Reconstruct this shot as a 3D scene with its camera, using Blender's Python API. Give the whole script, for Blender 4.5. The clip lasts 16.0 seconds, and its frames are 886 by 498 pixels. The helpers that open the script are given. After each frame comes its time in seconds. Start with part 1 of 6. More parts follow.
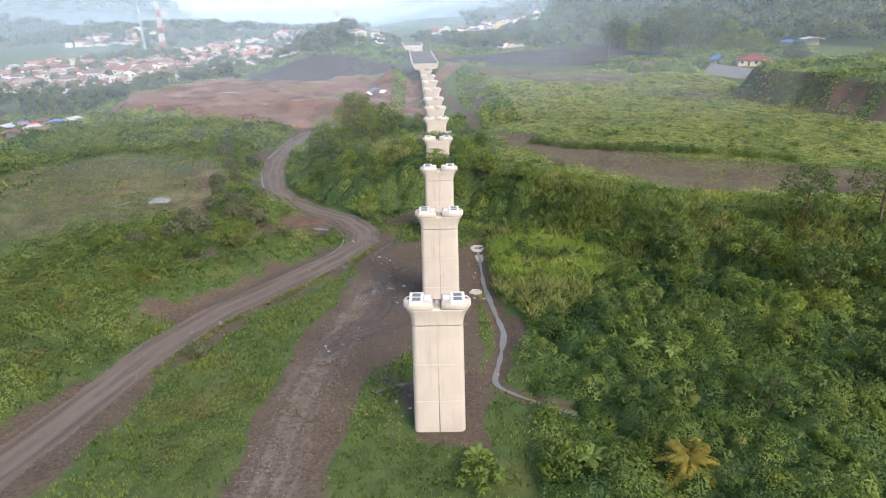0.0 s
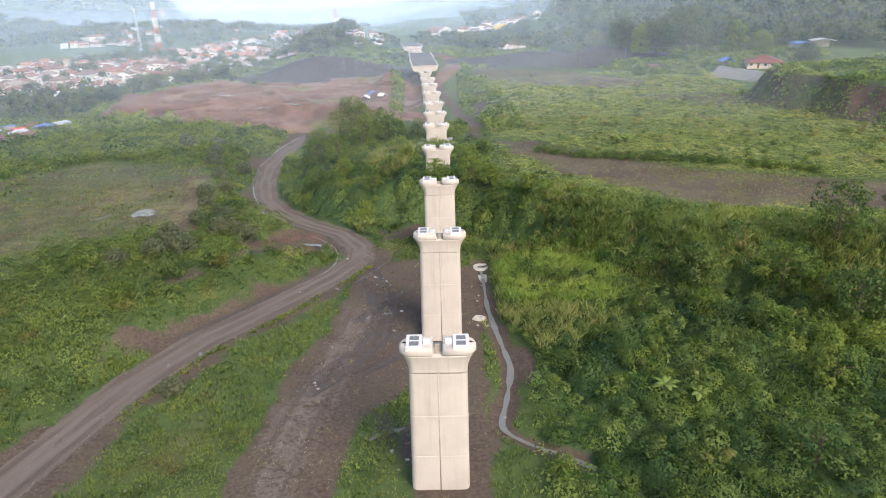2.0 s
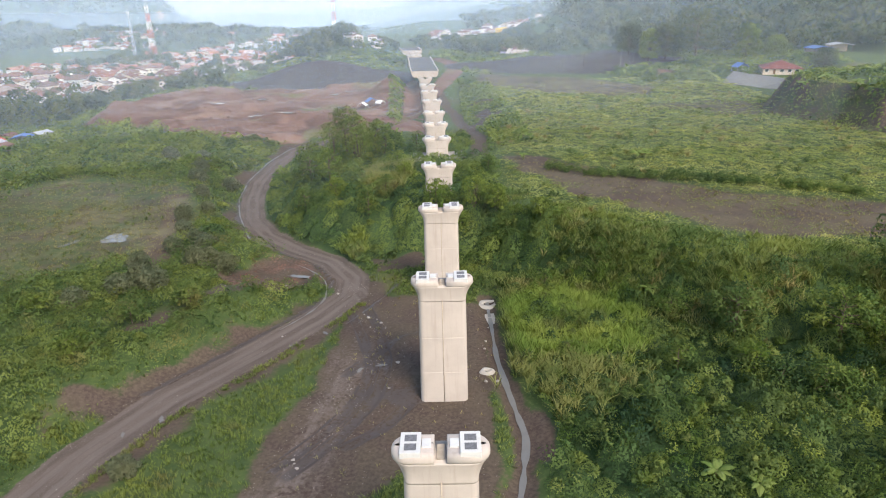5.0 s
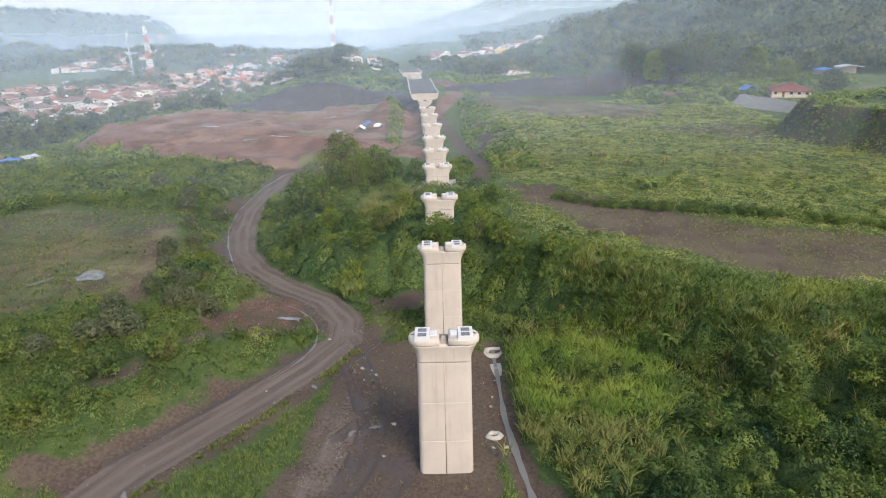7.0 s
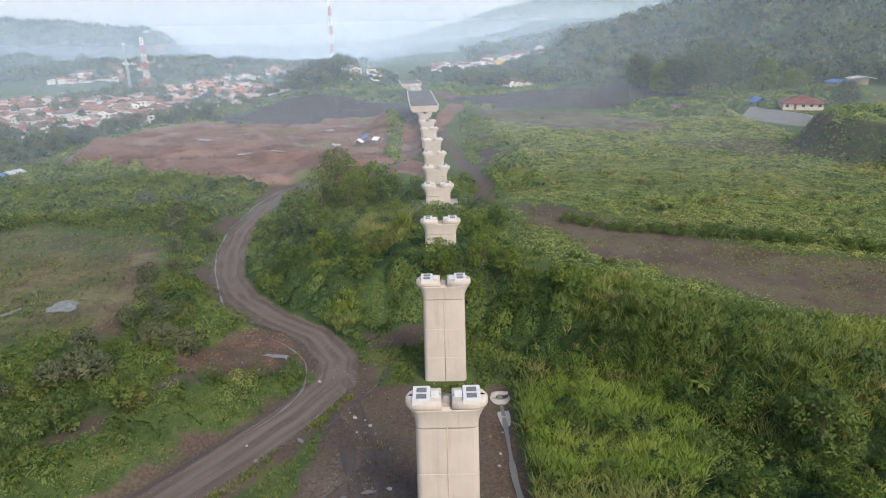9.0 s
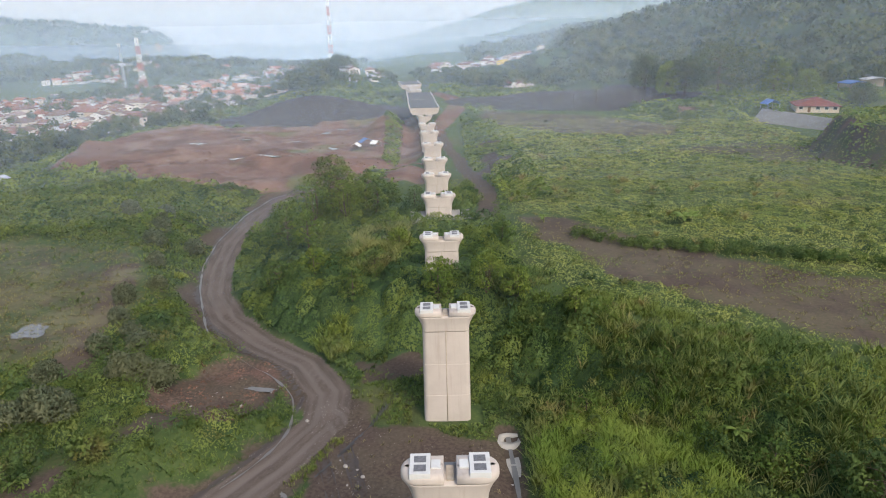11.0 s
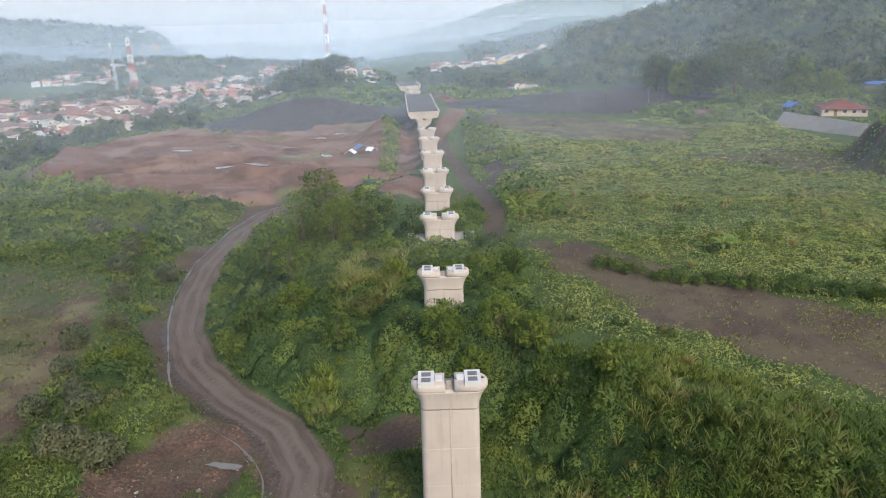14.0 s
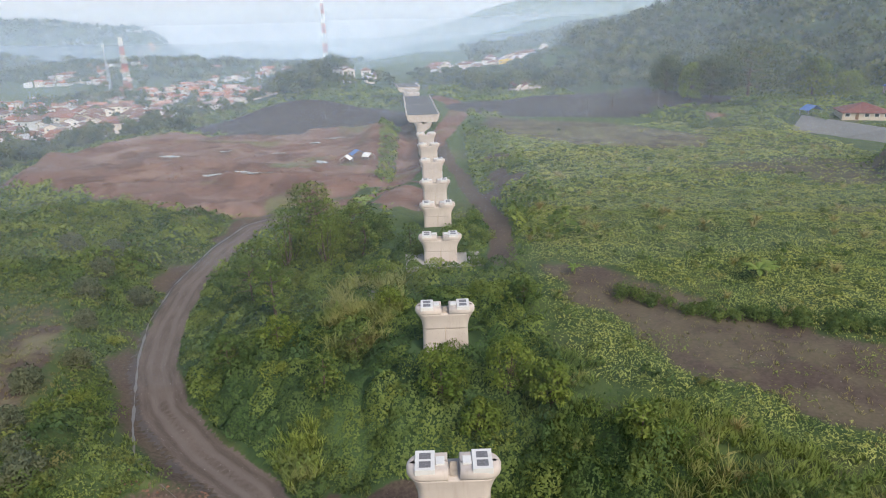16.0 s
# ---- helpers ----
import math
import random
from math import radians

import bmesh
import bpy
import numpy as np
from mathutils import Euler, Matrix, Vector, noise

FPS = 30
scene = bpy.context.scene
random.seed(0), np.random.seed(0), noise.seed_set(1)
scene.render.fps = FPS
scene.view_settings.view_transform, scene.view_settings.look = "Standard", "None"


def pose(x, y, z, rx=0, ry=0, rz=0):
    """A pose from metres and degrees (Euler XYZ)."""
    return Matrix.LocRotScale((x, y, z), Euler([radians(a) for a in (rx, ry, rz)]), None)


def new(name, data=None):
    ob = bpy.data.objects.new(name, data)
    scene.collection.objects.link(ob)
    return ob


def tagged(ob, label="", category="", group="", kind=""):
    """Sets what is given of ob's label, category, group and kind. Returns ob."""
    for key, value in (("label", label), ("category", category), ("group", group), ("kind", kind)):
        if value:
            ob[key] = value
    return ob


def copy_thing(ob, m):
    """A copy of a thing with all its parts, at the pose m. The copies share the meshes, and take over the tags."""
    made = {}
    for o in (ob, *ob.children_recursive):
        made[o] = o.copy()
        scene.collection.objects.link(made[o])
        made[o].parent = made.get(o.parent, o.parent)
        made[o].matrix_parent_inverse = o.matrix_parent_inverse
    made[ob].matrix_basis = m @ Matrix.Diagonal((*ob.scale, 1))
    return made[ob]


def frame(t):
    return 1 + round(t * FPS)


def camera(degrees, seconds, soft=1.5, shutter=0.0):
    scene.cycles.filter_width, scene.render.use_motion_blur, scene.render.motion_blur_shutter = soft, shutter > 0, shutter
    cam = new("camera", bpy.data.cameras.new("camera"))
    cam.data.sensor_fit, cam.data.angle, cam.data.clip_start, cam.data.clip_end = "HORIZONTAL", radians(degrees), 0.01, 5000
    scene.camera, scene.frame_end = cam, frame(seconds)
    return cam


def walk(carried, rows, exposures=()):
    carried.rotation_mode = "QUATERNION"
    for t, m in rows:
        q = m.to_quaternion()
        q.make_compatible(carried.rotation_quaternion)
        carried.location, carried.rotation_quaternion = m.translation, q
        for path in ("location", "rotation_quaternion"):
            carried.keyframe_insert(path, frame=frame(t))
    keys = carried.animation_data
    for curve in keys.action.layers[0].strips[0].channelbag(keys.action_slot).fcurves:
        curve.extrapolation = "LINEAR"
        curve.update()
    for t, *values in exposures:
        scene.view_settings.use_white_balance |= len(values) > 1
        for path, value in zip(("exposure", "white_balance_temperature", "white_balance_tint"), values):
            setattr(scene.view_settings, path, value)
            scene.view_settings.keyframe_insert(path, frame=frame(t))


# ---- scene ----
cam = camera(67.9, 16.0, soft=1.05)
METRES, EYE, TILT, LEAN, TURN = 87.0, 49.0, -21.4, 1.2, 0.0
ROWS = [
    (0.0, 0.0, 0.0, 0.0, -0.0, 0.0, -0.0),
    (0.5, -0.0004, 0.0245, 0.01, -0.0, -0.0, 0.01),
    (1.0, -0.0011, 0.0512, 0.0205, -0.01, 0.01, 0.02),
    (1.5, -0.0013, 0.0764, 0.0307, -0.02, 0.0, 0.02),
    (2.0, -0.0018, 0.1035, 0.0416, -0.02, 0.0, 0.02),
    (2.5, -0.0023, 0.1284, 0.0514, -0.02, 0.0, 0.03),
    (3.0, -0.003, 0.1569, 0.0629, -0.02, 0.01, 0.05),
    (3.5, -0.0036, 0.182, 0.073, -0.01, 0.02, 0.06),
    (4.0, -0.0041, 0.2113, 0.0845, -0.01, 0.02, 0.06),
    (6.5, -0.008, 0.3471, 0.1375, -0.04, 1.24, 0.07),
    (7.0, -0.0086, 0.3759, 0.1489, -0.05, 1.83, 0.07),
    (7.5, -0.0095, 0.403, 0.1594, -0.06, 2.38, 0.07),
    (8.0, -0.0102, 0.4319, 0.1704, -0.06, 2.65, 0.09),
    (8.5, -0.0108, 0.4587, 0.1808, -0.06, 2.66, 0.1),
    (9.0, -0.0113, 0.4876, 0.1919, -0.05, 2.66, 0.1),
    (11.5, -0.0138, 0.6291, 0.2457, -0.02, 2.65, 0.18),
    (12.0, -0.0144, 0.66, 0.2576, -0.01, 2.63, 0.21),
    (12.5, -0.0149, 0.6903, 0.2693, -0.01, 2.61, 0.24),
    (13.0, -0.0154, 0.7237, 0.2821, -0.02, 2.6, 0.24),
    (13.5, -0.0155, 0.756, 0.2947, -0.01, 2.58, 0.28),
    (14.0, -0.0165, 0.7911, 0.3083, -0.02, 2.56, 0.31),
    (14.5, -0.0167, 0.825, 0.3211, -0.0, 2.55, 0.31),
    (15.0, -0.0176, 0.8602, 0.3358, -0.02, 2.52, 0.33),
    (15.5, -0.0181, 0.8941, 0.3492, -0.02, 2.52, 0.34),
    (16.0, -0.0189, 0.9312, 0.3638, -0.04, 2.5, 0.36),
]
walk(cam, [(t, pose(0, 0, EYE, TILT, LEAN, TURN) @ pose(METRES * x, METRES * y, METRES * z, 90 + pitch, roll, yaw)) for t, x, y, z, yaw, pitch, roll in ROWS],
     [(0.0, 1.12), (4.0, 1.04), (7.0, 0.87), (9.0, 0.72), (12.0, 0.67), (16.0, 0.66)])

# ---- light: hazy morning, soft low sun behind the flight ----
world = bpy.data.worlds.new("hazy_morning")
scene.world = world
world.use_nodes = True
wn = world.node_tree.nodes
wl = world.node_tree.links
wn.clear()
sky = wn.new("ShaderNodeTexSky")
sky.sky_type = "NISHITA"
sky.sun_disc = False
SUN_ELEV, SUN_AZ = 42.0, 150.0
sky.sun_elevation = radians(SUN_ELEV)
sky.sun_rotation = radians(SUN_AZ)
sky.dust_density = 2.0
sky.air_density = 1.3
sky.ozone_density = 1.0
bg = wn.new("ShaderNodeBackground")
bg.inputs["Strength"].default_value = 0.135
wo = wn.new("ShaderNodeOutputWorld")
wl.new(sky.outputs[0], bg.inputs[0])
wl.new(bg.outputs[0], wo.inputs[0])

sun_data = bpy.data.lights.new("sun", "SUN")
sun_data.energy = 2.1
sun_data.angle = radians(26)
sun_data.color = (1.0, 0.88, 0.73)
sun = new("sun", sun_data)
scene.cycles.transparent_max_bounces = 32
_az, _el = radians(SUN_AZ), radians(SUN_ELEV)
sun_dir = Vector((math.sin(_az) * math.cos(_el), math.cos(_az) * math.cos(_el), math.sin(_el)))
sun.matrix_world = Matrix.Translation(sun_dir * 500) @ sun_dir.to_track_quat("Z", "Y").to_matrix().to_4x4()

# ---- materials ----
class Mat:
    """A small builder of node materials."""

    def __init__(self, name, rough=0.8, metal=0.0, spec=0.3):
        self.m = bpy.data.materials.new(name)
        self.m.use_nodes = True
        self.t = self.m.node_tree
        self.p = self.t.nodes["Principled BSDF"]
        self.p.inputs["Roughness"].default_value = rough
        self.p.inputs["Metallic"].default_value = metal
        self.p.inputs["Specular IOR Level"].default_value = spec

    def node(self, kind, **sets):
        n = self.t.nodes.new(kind)
        for k, v in sets.items():
            n.inputs[k].default_value = v
        return n

    def link(self, a, b):
        self.t.links.new(a, b)
        return self

    def coord(self, which="Object"):
        return self.t.nodes.new("ShaderNodeTexCoord").outputs[which]

    def place(self):
        return self.t.nodes.new("ShaderNodeNewGeometry").outputs["Position"]

    def noise(self, scale, detail=4.0, rough=0.55, vec=None, stretch=None):
        n = self.node("ShaderNodeTexNoise", Scale=scale, Detail=detail, Roughness=rough)
        v = vec if vec is not None else self.coord()
        if stretch:
            mp = self.node("ShaderNodeMapping", Scale=stretch)
            self.link(v, mp.inputs[0])
            v = mp.outputs[0]
        self.link(v, n.inputs["Vector"])
        return n.outputs["Fac"]

    def ramp(self, fac, stops):
        r = self.t.nodes.new("ShaderNodeValToRGB")
        e = r.color_ramp.elements
        while len(e) < len(stops):
            e.new(0.5)
        for el, (pos, col) in zip(e, stops):
            el.position = pos
            el.color = (*col, 1) if len(col) == 3 else col
        self.link(fac, r.inputs[0])
        return r.outputs[0]

    def mix(self, fac, a, b, blend="MIX"):
        n = self.t.nodes.new("ShaderNodeMix")
        n.data_type = "RGBA"
        n.blend_type = blend
        for v, s in ((fac, n.inputs[0]), (a, n.inputs[6]), (b, n.inputs[7])):
            if isinstance(v, (int, float)):
                s.default_value = v
            elif isinstance(v, tuple):
                s.default_value = (*v, 1)
            else:
                self.link(v, s)
        return n.outputs[2]

    def math(self, op, a, b=0.0, clamp=False):
        n = self.t.nodes.new("ShaderNodeMath")
        n.operation = op
        n.use_clamp = clamp
        for v, s in ((a, n.inputs[0]), (b, n.inputs[1])):
            if isinstance(v, (int, float)):
                s.default_value = v
            else:
                self.link(v, s)
        return n.outputs[0]

    def step(self, v, lo, hi):
        n = self.t.nodes.new("ShaderNodeMapRange")
        n.interpolation_type = "SMOOTHSTEP"
        n.inputs["From Min"].default_value = lo
        n.inputs["From Max"].default_value = hi
        self.link(v, n.inputs["Value"])
        return n.outputs["Result"]

    def attr(self, name, out="Fac"):
        n = self.t.nodes.new("ShaderNodeAttribute")
        n.attribute_name = name
        return n.outputs[out]

    def rand(self):
        return self.t.nodes.new("ShaderNodeObjectInfo").outputs["Random"]

    def color(self, c):
        if isinstance(c, tuple):
            self.p.inputs["Base Color"].default_value = (*c, 1)
        else:
            self.link(c, self.p.inputs["Base Color"])
        return self

    def rough(self, r):
        self.link(r, self.p.inputs["Roughness"])
        return self

    def bump(self, h, strength=0.4, dist=0.05):
        b = self.node("ShaderNodeBump", Strength=strength, Distance=dist)
        self.link(h, b.inputs["Height"])
        self.link(b.outputs[0], self.p.inputs["Normal"])
        return self


def foliage(name, dark, mid, light, dry=(0.2, 0.17, 0.06), dryness=0.0, trans=0.46):
    """Leaves: hue by clump, finer variation leaf by leaf, a little light through them."""
    m = Mat(name, rough=0.62, spec=0.18)
    t = m.attr("tint")
    dark, mid, light = (tuple(a * b for a, b in zip(c, k)) for c, k in zip((dark, mid, light), ((1.04, 0.95, 1.25), (1.1, 0.96, 1.2), (1.23, 1.0, 1.08))))
    col = m.ramp(t, [(0.0, dark), (0.5, mid), (1.0, light)])
    n = m.noise(0.09, 3.0, vec=m.place())
    col = m.mix(m.step(n, 0.42, 0.66), col, m.mix(0.5, col, light))
    if dryness:
        k = m.step(m.noise(0.21, 4.0, vec=m.place()), 0.62 - dryness, 0.74 - dryness * 0.5)
        col = m.mix(m.math("MULTIPLY", k, 0.8), col, dry)
    m.color(col)
    tr = m.t.nodes.new("ShaderNodeBsdfTranslucent")
    m.link(m.mix(1.0, col, (1.0, 1.0, 0.7), "MULTIPLY"), tr.inputs[0])
    mx = m.node("ShaderNodeMixShader", Fac=trans)
    m.link(m.p.outputs[0], mx.inputs[1]).link(tr.outputs[0], mx.inputs[2])
    m.link(mx.outputs[0], m.t.nodes["Material Output"].inputs[0])
    return m.m


def plain(name, col, rough=0.7, metal=0.0, vary=0.15, scale=2.0):
    m = Mat(name, rough, metal)
    n = m.noise(scale, 5.0)
    lo = tuple(c * (1 - vary) for c in col)
    hi = tuple(min(1, c * (1 + vary)) for c in col)
    m.color(m.ramp(n, [(0.3, lo), (0.7, hi)]))
    m.bump(n, 0.2, 0.02)
    return m.m


def concrete(name, base, stain, joints=True):
    m = Mat(name, rough=0.78, spec=0.3)
    v = m.coord()
    big = m.noise(0.35, 5.0, vec=v)
    streak = m.noise(1.0, 4.0, vec=v, stretch=(1.6, 1.6, 0.12))
    fine = m.noise(9.0, 6.0, vec=v)
    col = m.mix(m.step(big, 0.35, 0.7), base, tuple(c * 0.9 for c in base))
    col = m.mix(m.math("MULTIPLY", m.step(streak, 0.5, 0.75), 0.55), col, stain)
    col = m.mix(m.math("MULTIPLY", m.step(fine, 0.45, 0.8), 0.2), col, tuple(c * 0.75 for c in base))
    m.color(col)
    m.bump(fine, 0.25, 0.01)
    return m.m


LEAF = foliage("broad_leaf", (0.035, 0.078, 0.02), (0.10, 0.18, 0.037), (0.21, 0.30, 0.06))
THICKET = foliage("thicket_leaf", (0.03, 0.072, 0.024), (0.068, 0.138, 0.036), (0.15, 0.24, 0.058))
WEED = foliage("weed_leaf", (0.05, 0.10, 0.03), (0.105, 0.18, 0.043), (0.18, 0.26, 0.066), (0.19, 0.17, 0.065), dryness=0.08)
GRASS = foliage("grass_blade", (0.085, 0.15, 0.034), (0.15, 0.24, 0.05), (0.24, 0.33, 0.075), (0.25, 0.22, 0.09), dryness=0.06, trans=0.36)
LUSH = foliage("lush_grass_blade", (0.10, 0.19, 0.034), (0.19, 0.32, 0.05), (0.30, 0.42, 0.09), trans=0.36)
FINE = foliage("fine_leaf", (0.045, 0.10, 0.022), (0.10, 0.19, 0.034), (0.19, 0.29, 0.06))
REED = foliage("tall_grass_blade", (0.10, 0.165, 0.04), (0.19, 0.265, 0.065), (0.32, 0.37, 0.12), (0.32, 0.25, 0.11), dryness=0.05, trans=0.36)
CROP = foliage("field_weed_leaf", (0.18, 0.265, 0.07), (0.28, 0.37, 0.095), (0.36, 0.44, 0.125), (0.27, 0.23, 0.09), dryness=0.05, trans=0.38)
STRAW = foliage("straw_blade", (0.15, 0.18, 0.06), (0.22, 0.25, 0.085), (0.30, 0.31, 0.12), trans=0.36)
SAGE = foliage("grey_green_leaf", (0.11, 0.15, 0.072), (0.135, 0.178, 0.088), (0.165, 0.208, 0.105), trans=0.4)
BANANA = foliage("banana_leaf", (0.07, 0.14, 0.03), (0.13, 0.23, 0.045), (0.22, 0.32, 0.09))
PALE = foliage("yellow_green_leaf", (0.07, 0.14, 0.02), (0.13, 0.22, 0.032), (0.21, 0.30, 0.055))
PALM = foliage("palm_leaf", (0.09, 0.13, 0.02), (0.19, 0.21, 0.035), (0.32, 0.30, 0.06))
FAR_LEAF = foliage("far_wood_leaf", (0.022, 0.05, 0.027), (0.055, 0.10, 0.042), (0.14, 0.19, 0.07))
BARK = plain("bark", (0.12, 0.09, 0.065), 0.9, vary=0.4, scale=6)
PIER = concrete("pale_cast_concrete", (0.455, 0.402, 0.366), (0.34, 0.29, 0.25))
PAD = concrete("fresh_white_concrete", (0.55, 0.55, 0.545), (0.43, 0.41, 0.385))
SLABC = concrete("weathered_slab_concrete", (0.36, 0.34, 0.31), (0.24, 0.22, 0.19))
POCKET_DARK = plain("dark_pocket_shade", (0.13, 0.13, 0.14), 0.6, vary=0.3, scale=5)
GROOVE = plain("damp_joint_concrete", (0.36, 0.31, 0.25), 0.9)
WALLC = concrete("dark_weathered_concrete", (0.20, 0.195, 0.19), (0.13, 0.125, 0.12))
STONE = plain("pale_rubble", (0.30, 0.275, 0.25), 0.9, vary=0.35, scale=3)
ASPHALT_TOP = plain("dark_deck_membrane", (0.085, 0.085, 0.09), 0.85, vary=0.3, scale=0.4)

# ---- the lie of the land ----
def ss(a, b, v):
    t = np.clip((np.asarray(v, float) - a) / (b - a), 0, 1)
    return t * t * (3 - 2 * t)


def vnoise(x, y, s, seed=0):
    """Smooth value noise on arrays, about -1..1."""
    x, y = np.asarray(x, float) / s + 31.7 * seed, np.asarray(y, float) / s - 17.3 * seed
    xi, yi = np.floor(x), np.floor(y)
    fx, fy = x - xi, y - yi
    fx, fy = fx * fx * (3 - 2 * fx), fy * fy * (3 - 2 * fy)

    def h(i, j):
        v = np.sin(i * 127.1 + j * 311.7 + seed * 74.7) * 43758.5453
        return (v - np.floor(v)) * 2 - 1

    return (h(xi, yi) * (1 - fx) + h(xi + 1, yi) * fx) * (1 - fy) + (h(xi, yi + 1) * (1 - fx) + h(xi + 1, yi + 1) * fx) * fy


def fbm(x, y, s, seed=0, octaves=3):
    out, a = 0, 1.0
    for k in range(octaves):
        out = out + a * vnoise(x, y, s / 2 ** k, seed + k)
        a *= 0.5
    return out / 1.75


ROAD = [(-80, -60), (-62, 20), (-56, 40), (-50.3, 60.3), (-47.3, 72), (-43.4, 87.6), (-37.6, 99.4), (-28.8, 111.8), (-21.9, 122.6), (-18, 131),
        (-18.6, 139), (-24, 149), (-33, 157), (-42.5, 168.5), (-49.4, 182), (-54, 199), (-57, 218), (-57, 243), (-54, 260), (-46, 268)]
TRACK = [(-26, -40), (-21, 40), (-19.8, 55.6), (-19.8, 66), (-18.6, 79), (-16.5, 92), (-13.8, 109), (-13, 124), (-17, 133)]
HAUL = [(-46, 268), (-30, 275), (-18, 284), (-16, 300), (-16.5, 345), (-19, 400), (-26, 450)]
SIDE = [(-15, 306), (-10, 322), (-4, 342), (2, 371), (7, 411), (3, 440), (-8, 475)]
RUTS = [[(-21, 84), (-16, 91), (-12.5, 98), (-11.5, 106), (-14, 115), (-17, 124)], [(-19, 83), (-14, 90), (-10.4, 98), (-9.4, 107), (-11.5, 117), (-14.5, 126)], [(-13, 88), (-8.5, 92), (-6, 97)], [(-15, 104), (-10, 112), (-4, 117)]]
ROWPATH = [(8, 196), (9.5, 212), (8.5, 235), (6.5, 262), (3, 290), (-2, 316), (-4, 342)]
STREAM = [(6.0, 128), (6.2, 121), (6.3, 109), (7.2, 100), (8.5, 90), (7.1, 82), (5.7, 76), (9, 73.2), (13.7, 70.4), (18, 67), (20.5, 62), (23, 52), (30, 40)]
ROAD_X = np.array(ROAD)


def along(line, x, y):
    """The distance of points from a bent line."""
    best = np.full(np.shape(x), 1e9)
    for (x0, y0), (x1, y1) in zip(line, line[1:]):
        dx, dy = x1 - x0, y1 - y0
        t = np.clip(((x - x0) * dx + (y - y0) * dy) / (dx * dx + dy * dy), 0, 1)
        best = np.minimum(best, np.hypot(x - x0 - t * dx, y - y0 - t * dy))
    return best


def inside(poly, x, y):
    """The distance into a polygon (minus outside)."""
    odd = np.zeros(np.shape(x), bool)
    for (x0, y0), (x1, y1) in zip(poly, poly[1:] + poly[:1]):
        if y0 != y1:
            odd ^= ((y0 > y) != (y1 > y)) & (x < (x1 - x0) * (y - y0) / (y1 - y0) + x0)
    d = along(poly + poly[:1], x, y)
    return np.where(odd, d, -d)


FIELD_LEFT = [(-112, 122), (-90, 127), (-74, 137), (-59, 148), (-57, 167), (-63, 186), (-73, 200), (-108, 211), (-130, 190), (-135, 150)]
FIELD_RIGHT = [(14, 192), (24, 191), (34, 177), (45, 166), (52, 157), (67, 149), (81, 142), (110, 132), (140, 118), (118, 108), (72, 124), (53, 128), (46, 131), (40, 140), (33, 146), (25, 156), (20, 170), (16, 178)]
RED = [(-158, 312), (-172, 359), (-150, 409), (-79, 404), (-49, 424), (-30, 428), (-20, 360), (-17, 300), (-32, 283), (-61, 264), (-104, 280), (-143, 305)]
YARD = [(-22, 46), (-14, 50), (-13, 66), (-12, 78), (-5, 84), (-6, 72), (-4, 64), (4, 62), (5, 74), (4.5, 90), (5, 112), (5, 126), (-8, 129), (-13, 130), (-17, 126), (-17, 105), (-22, 90), (-24, 70)]
FAR_STRIP = [(14, 392), (16, 345), (33, 317), (57, 304), (84, 297), (92, 318), (70, 345), (49, 362)]
BAND = [(70, 268), (78, 276), (101, 280), (118, 262), (112, 240), (100, 236), (86, 251)]
TERRACE = [(111, 241), (122, 205), (131, 180), (160, 140), (270, 110), (340, 260), (200, 300), (118, 262)]


def rim(x):
    return np.interp(x, [-50, -30, -10, 4, 12, 25, 40, 60, 100, 200, 400], [172, 160, 152, 150, 142, 127, 113, 104, 90, 60, 0])


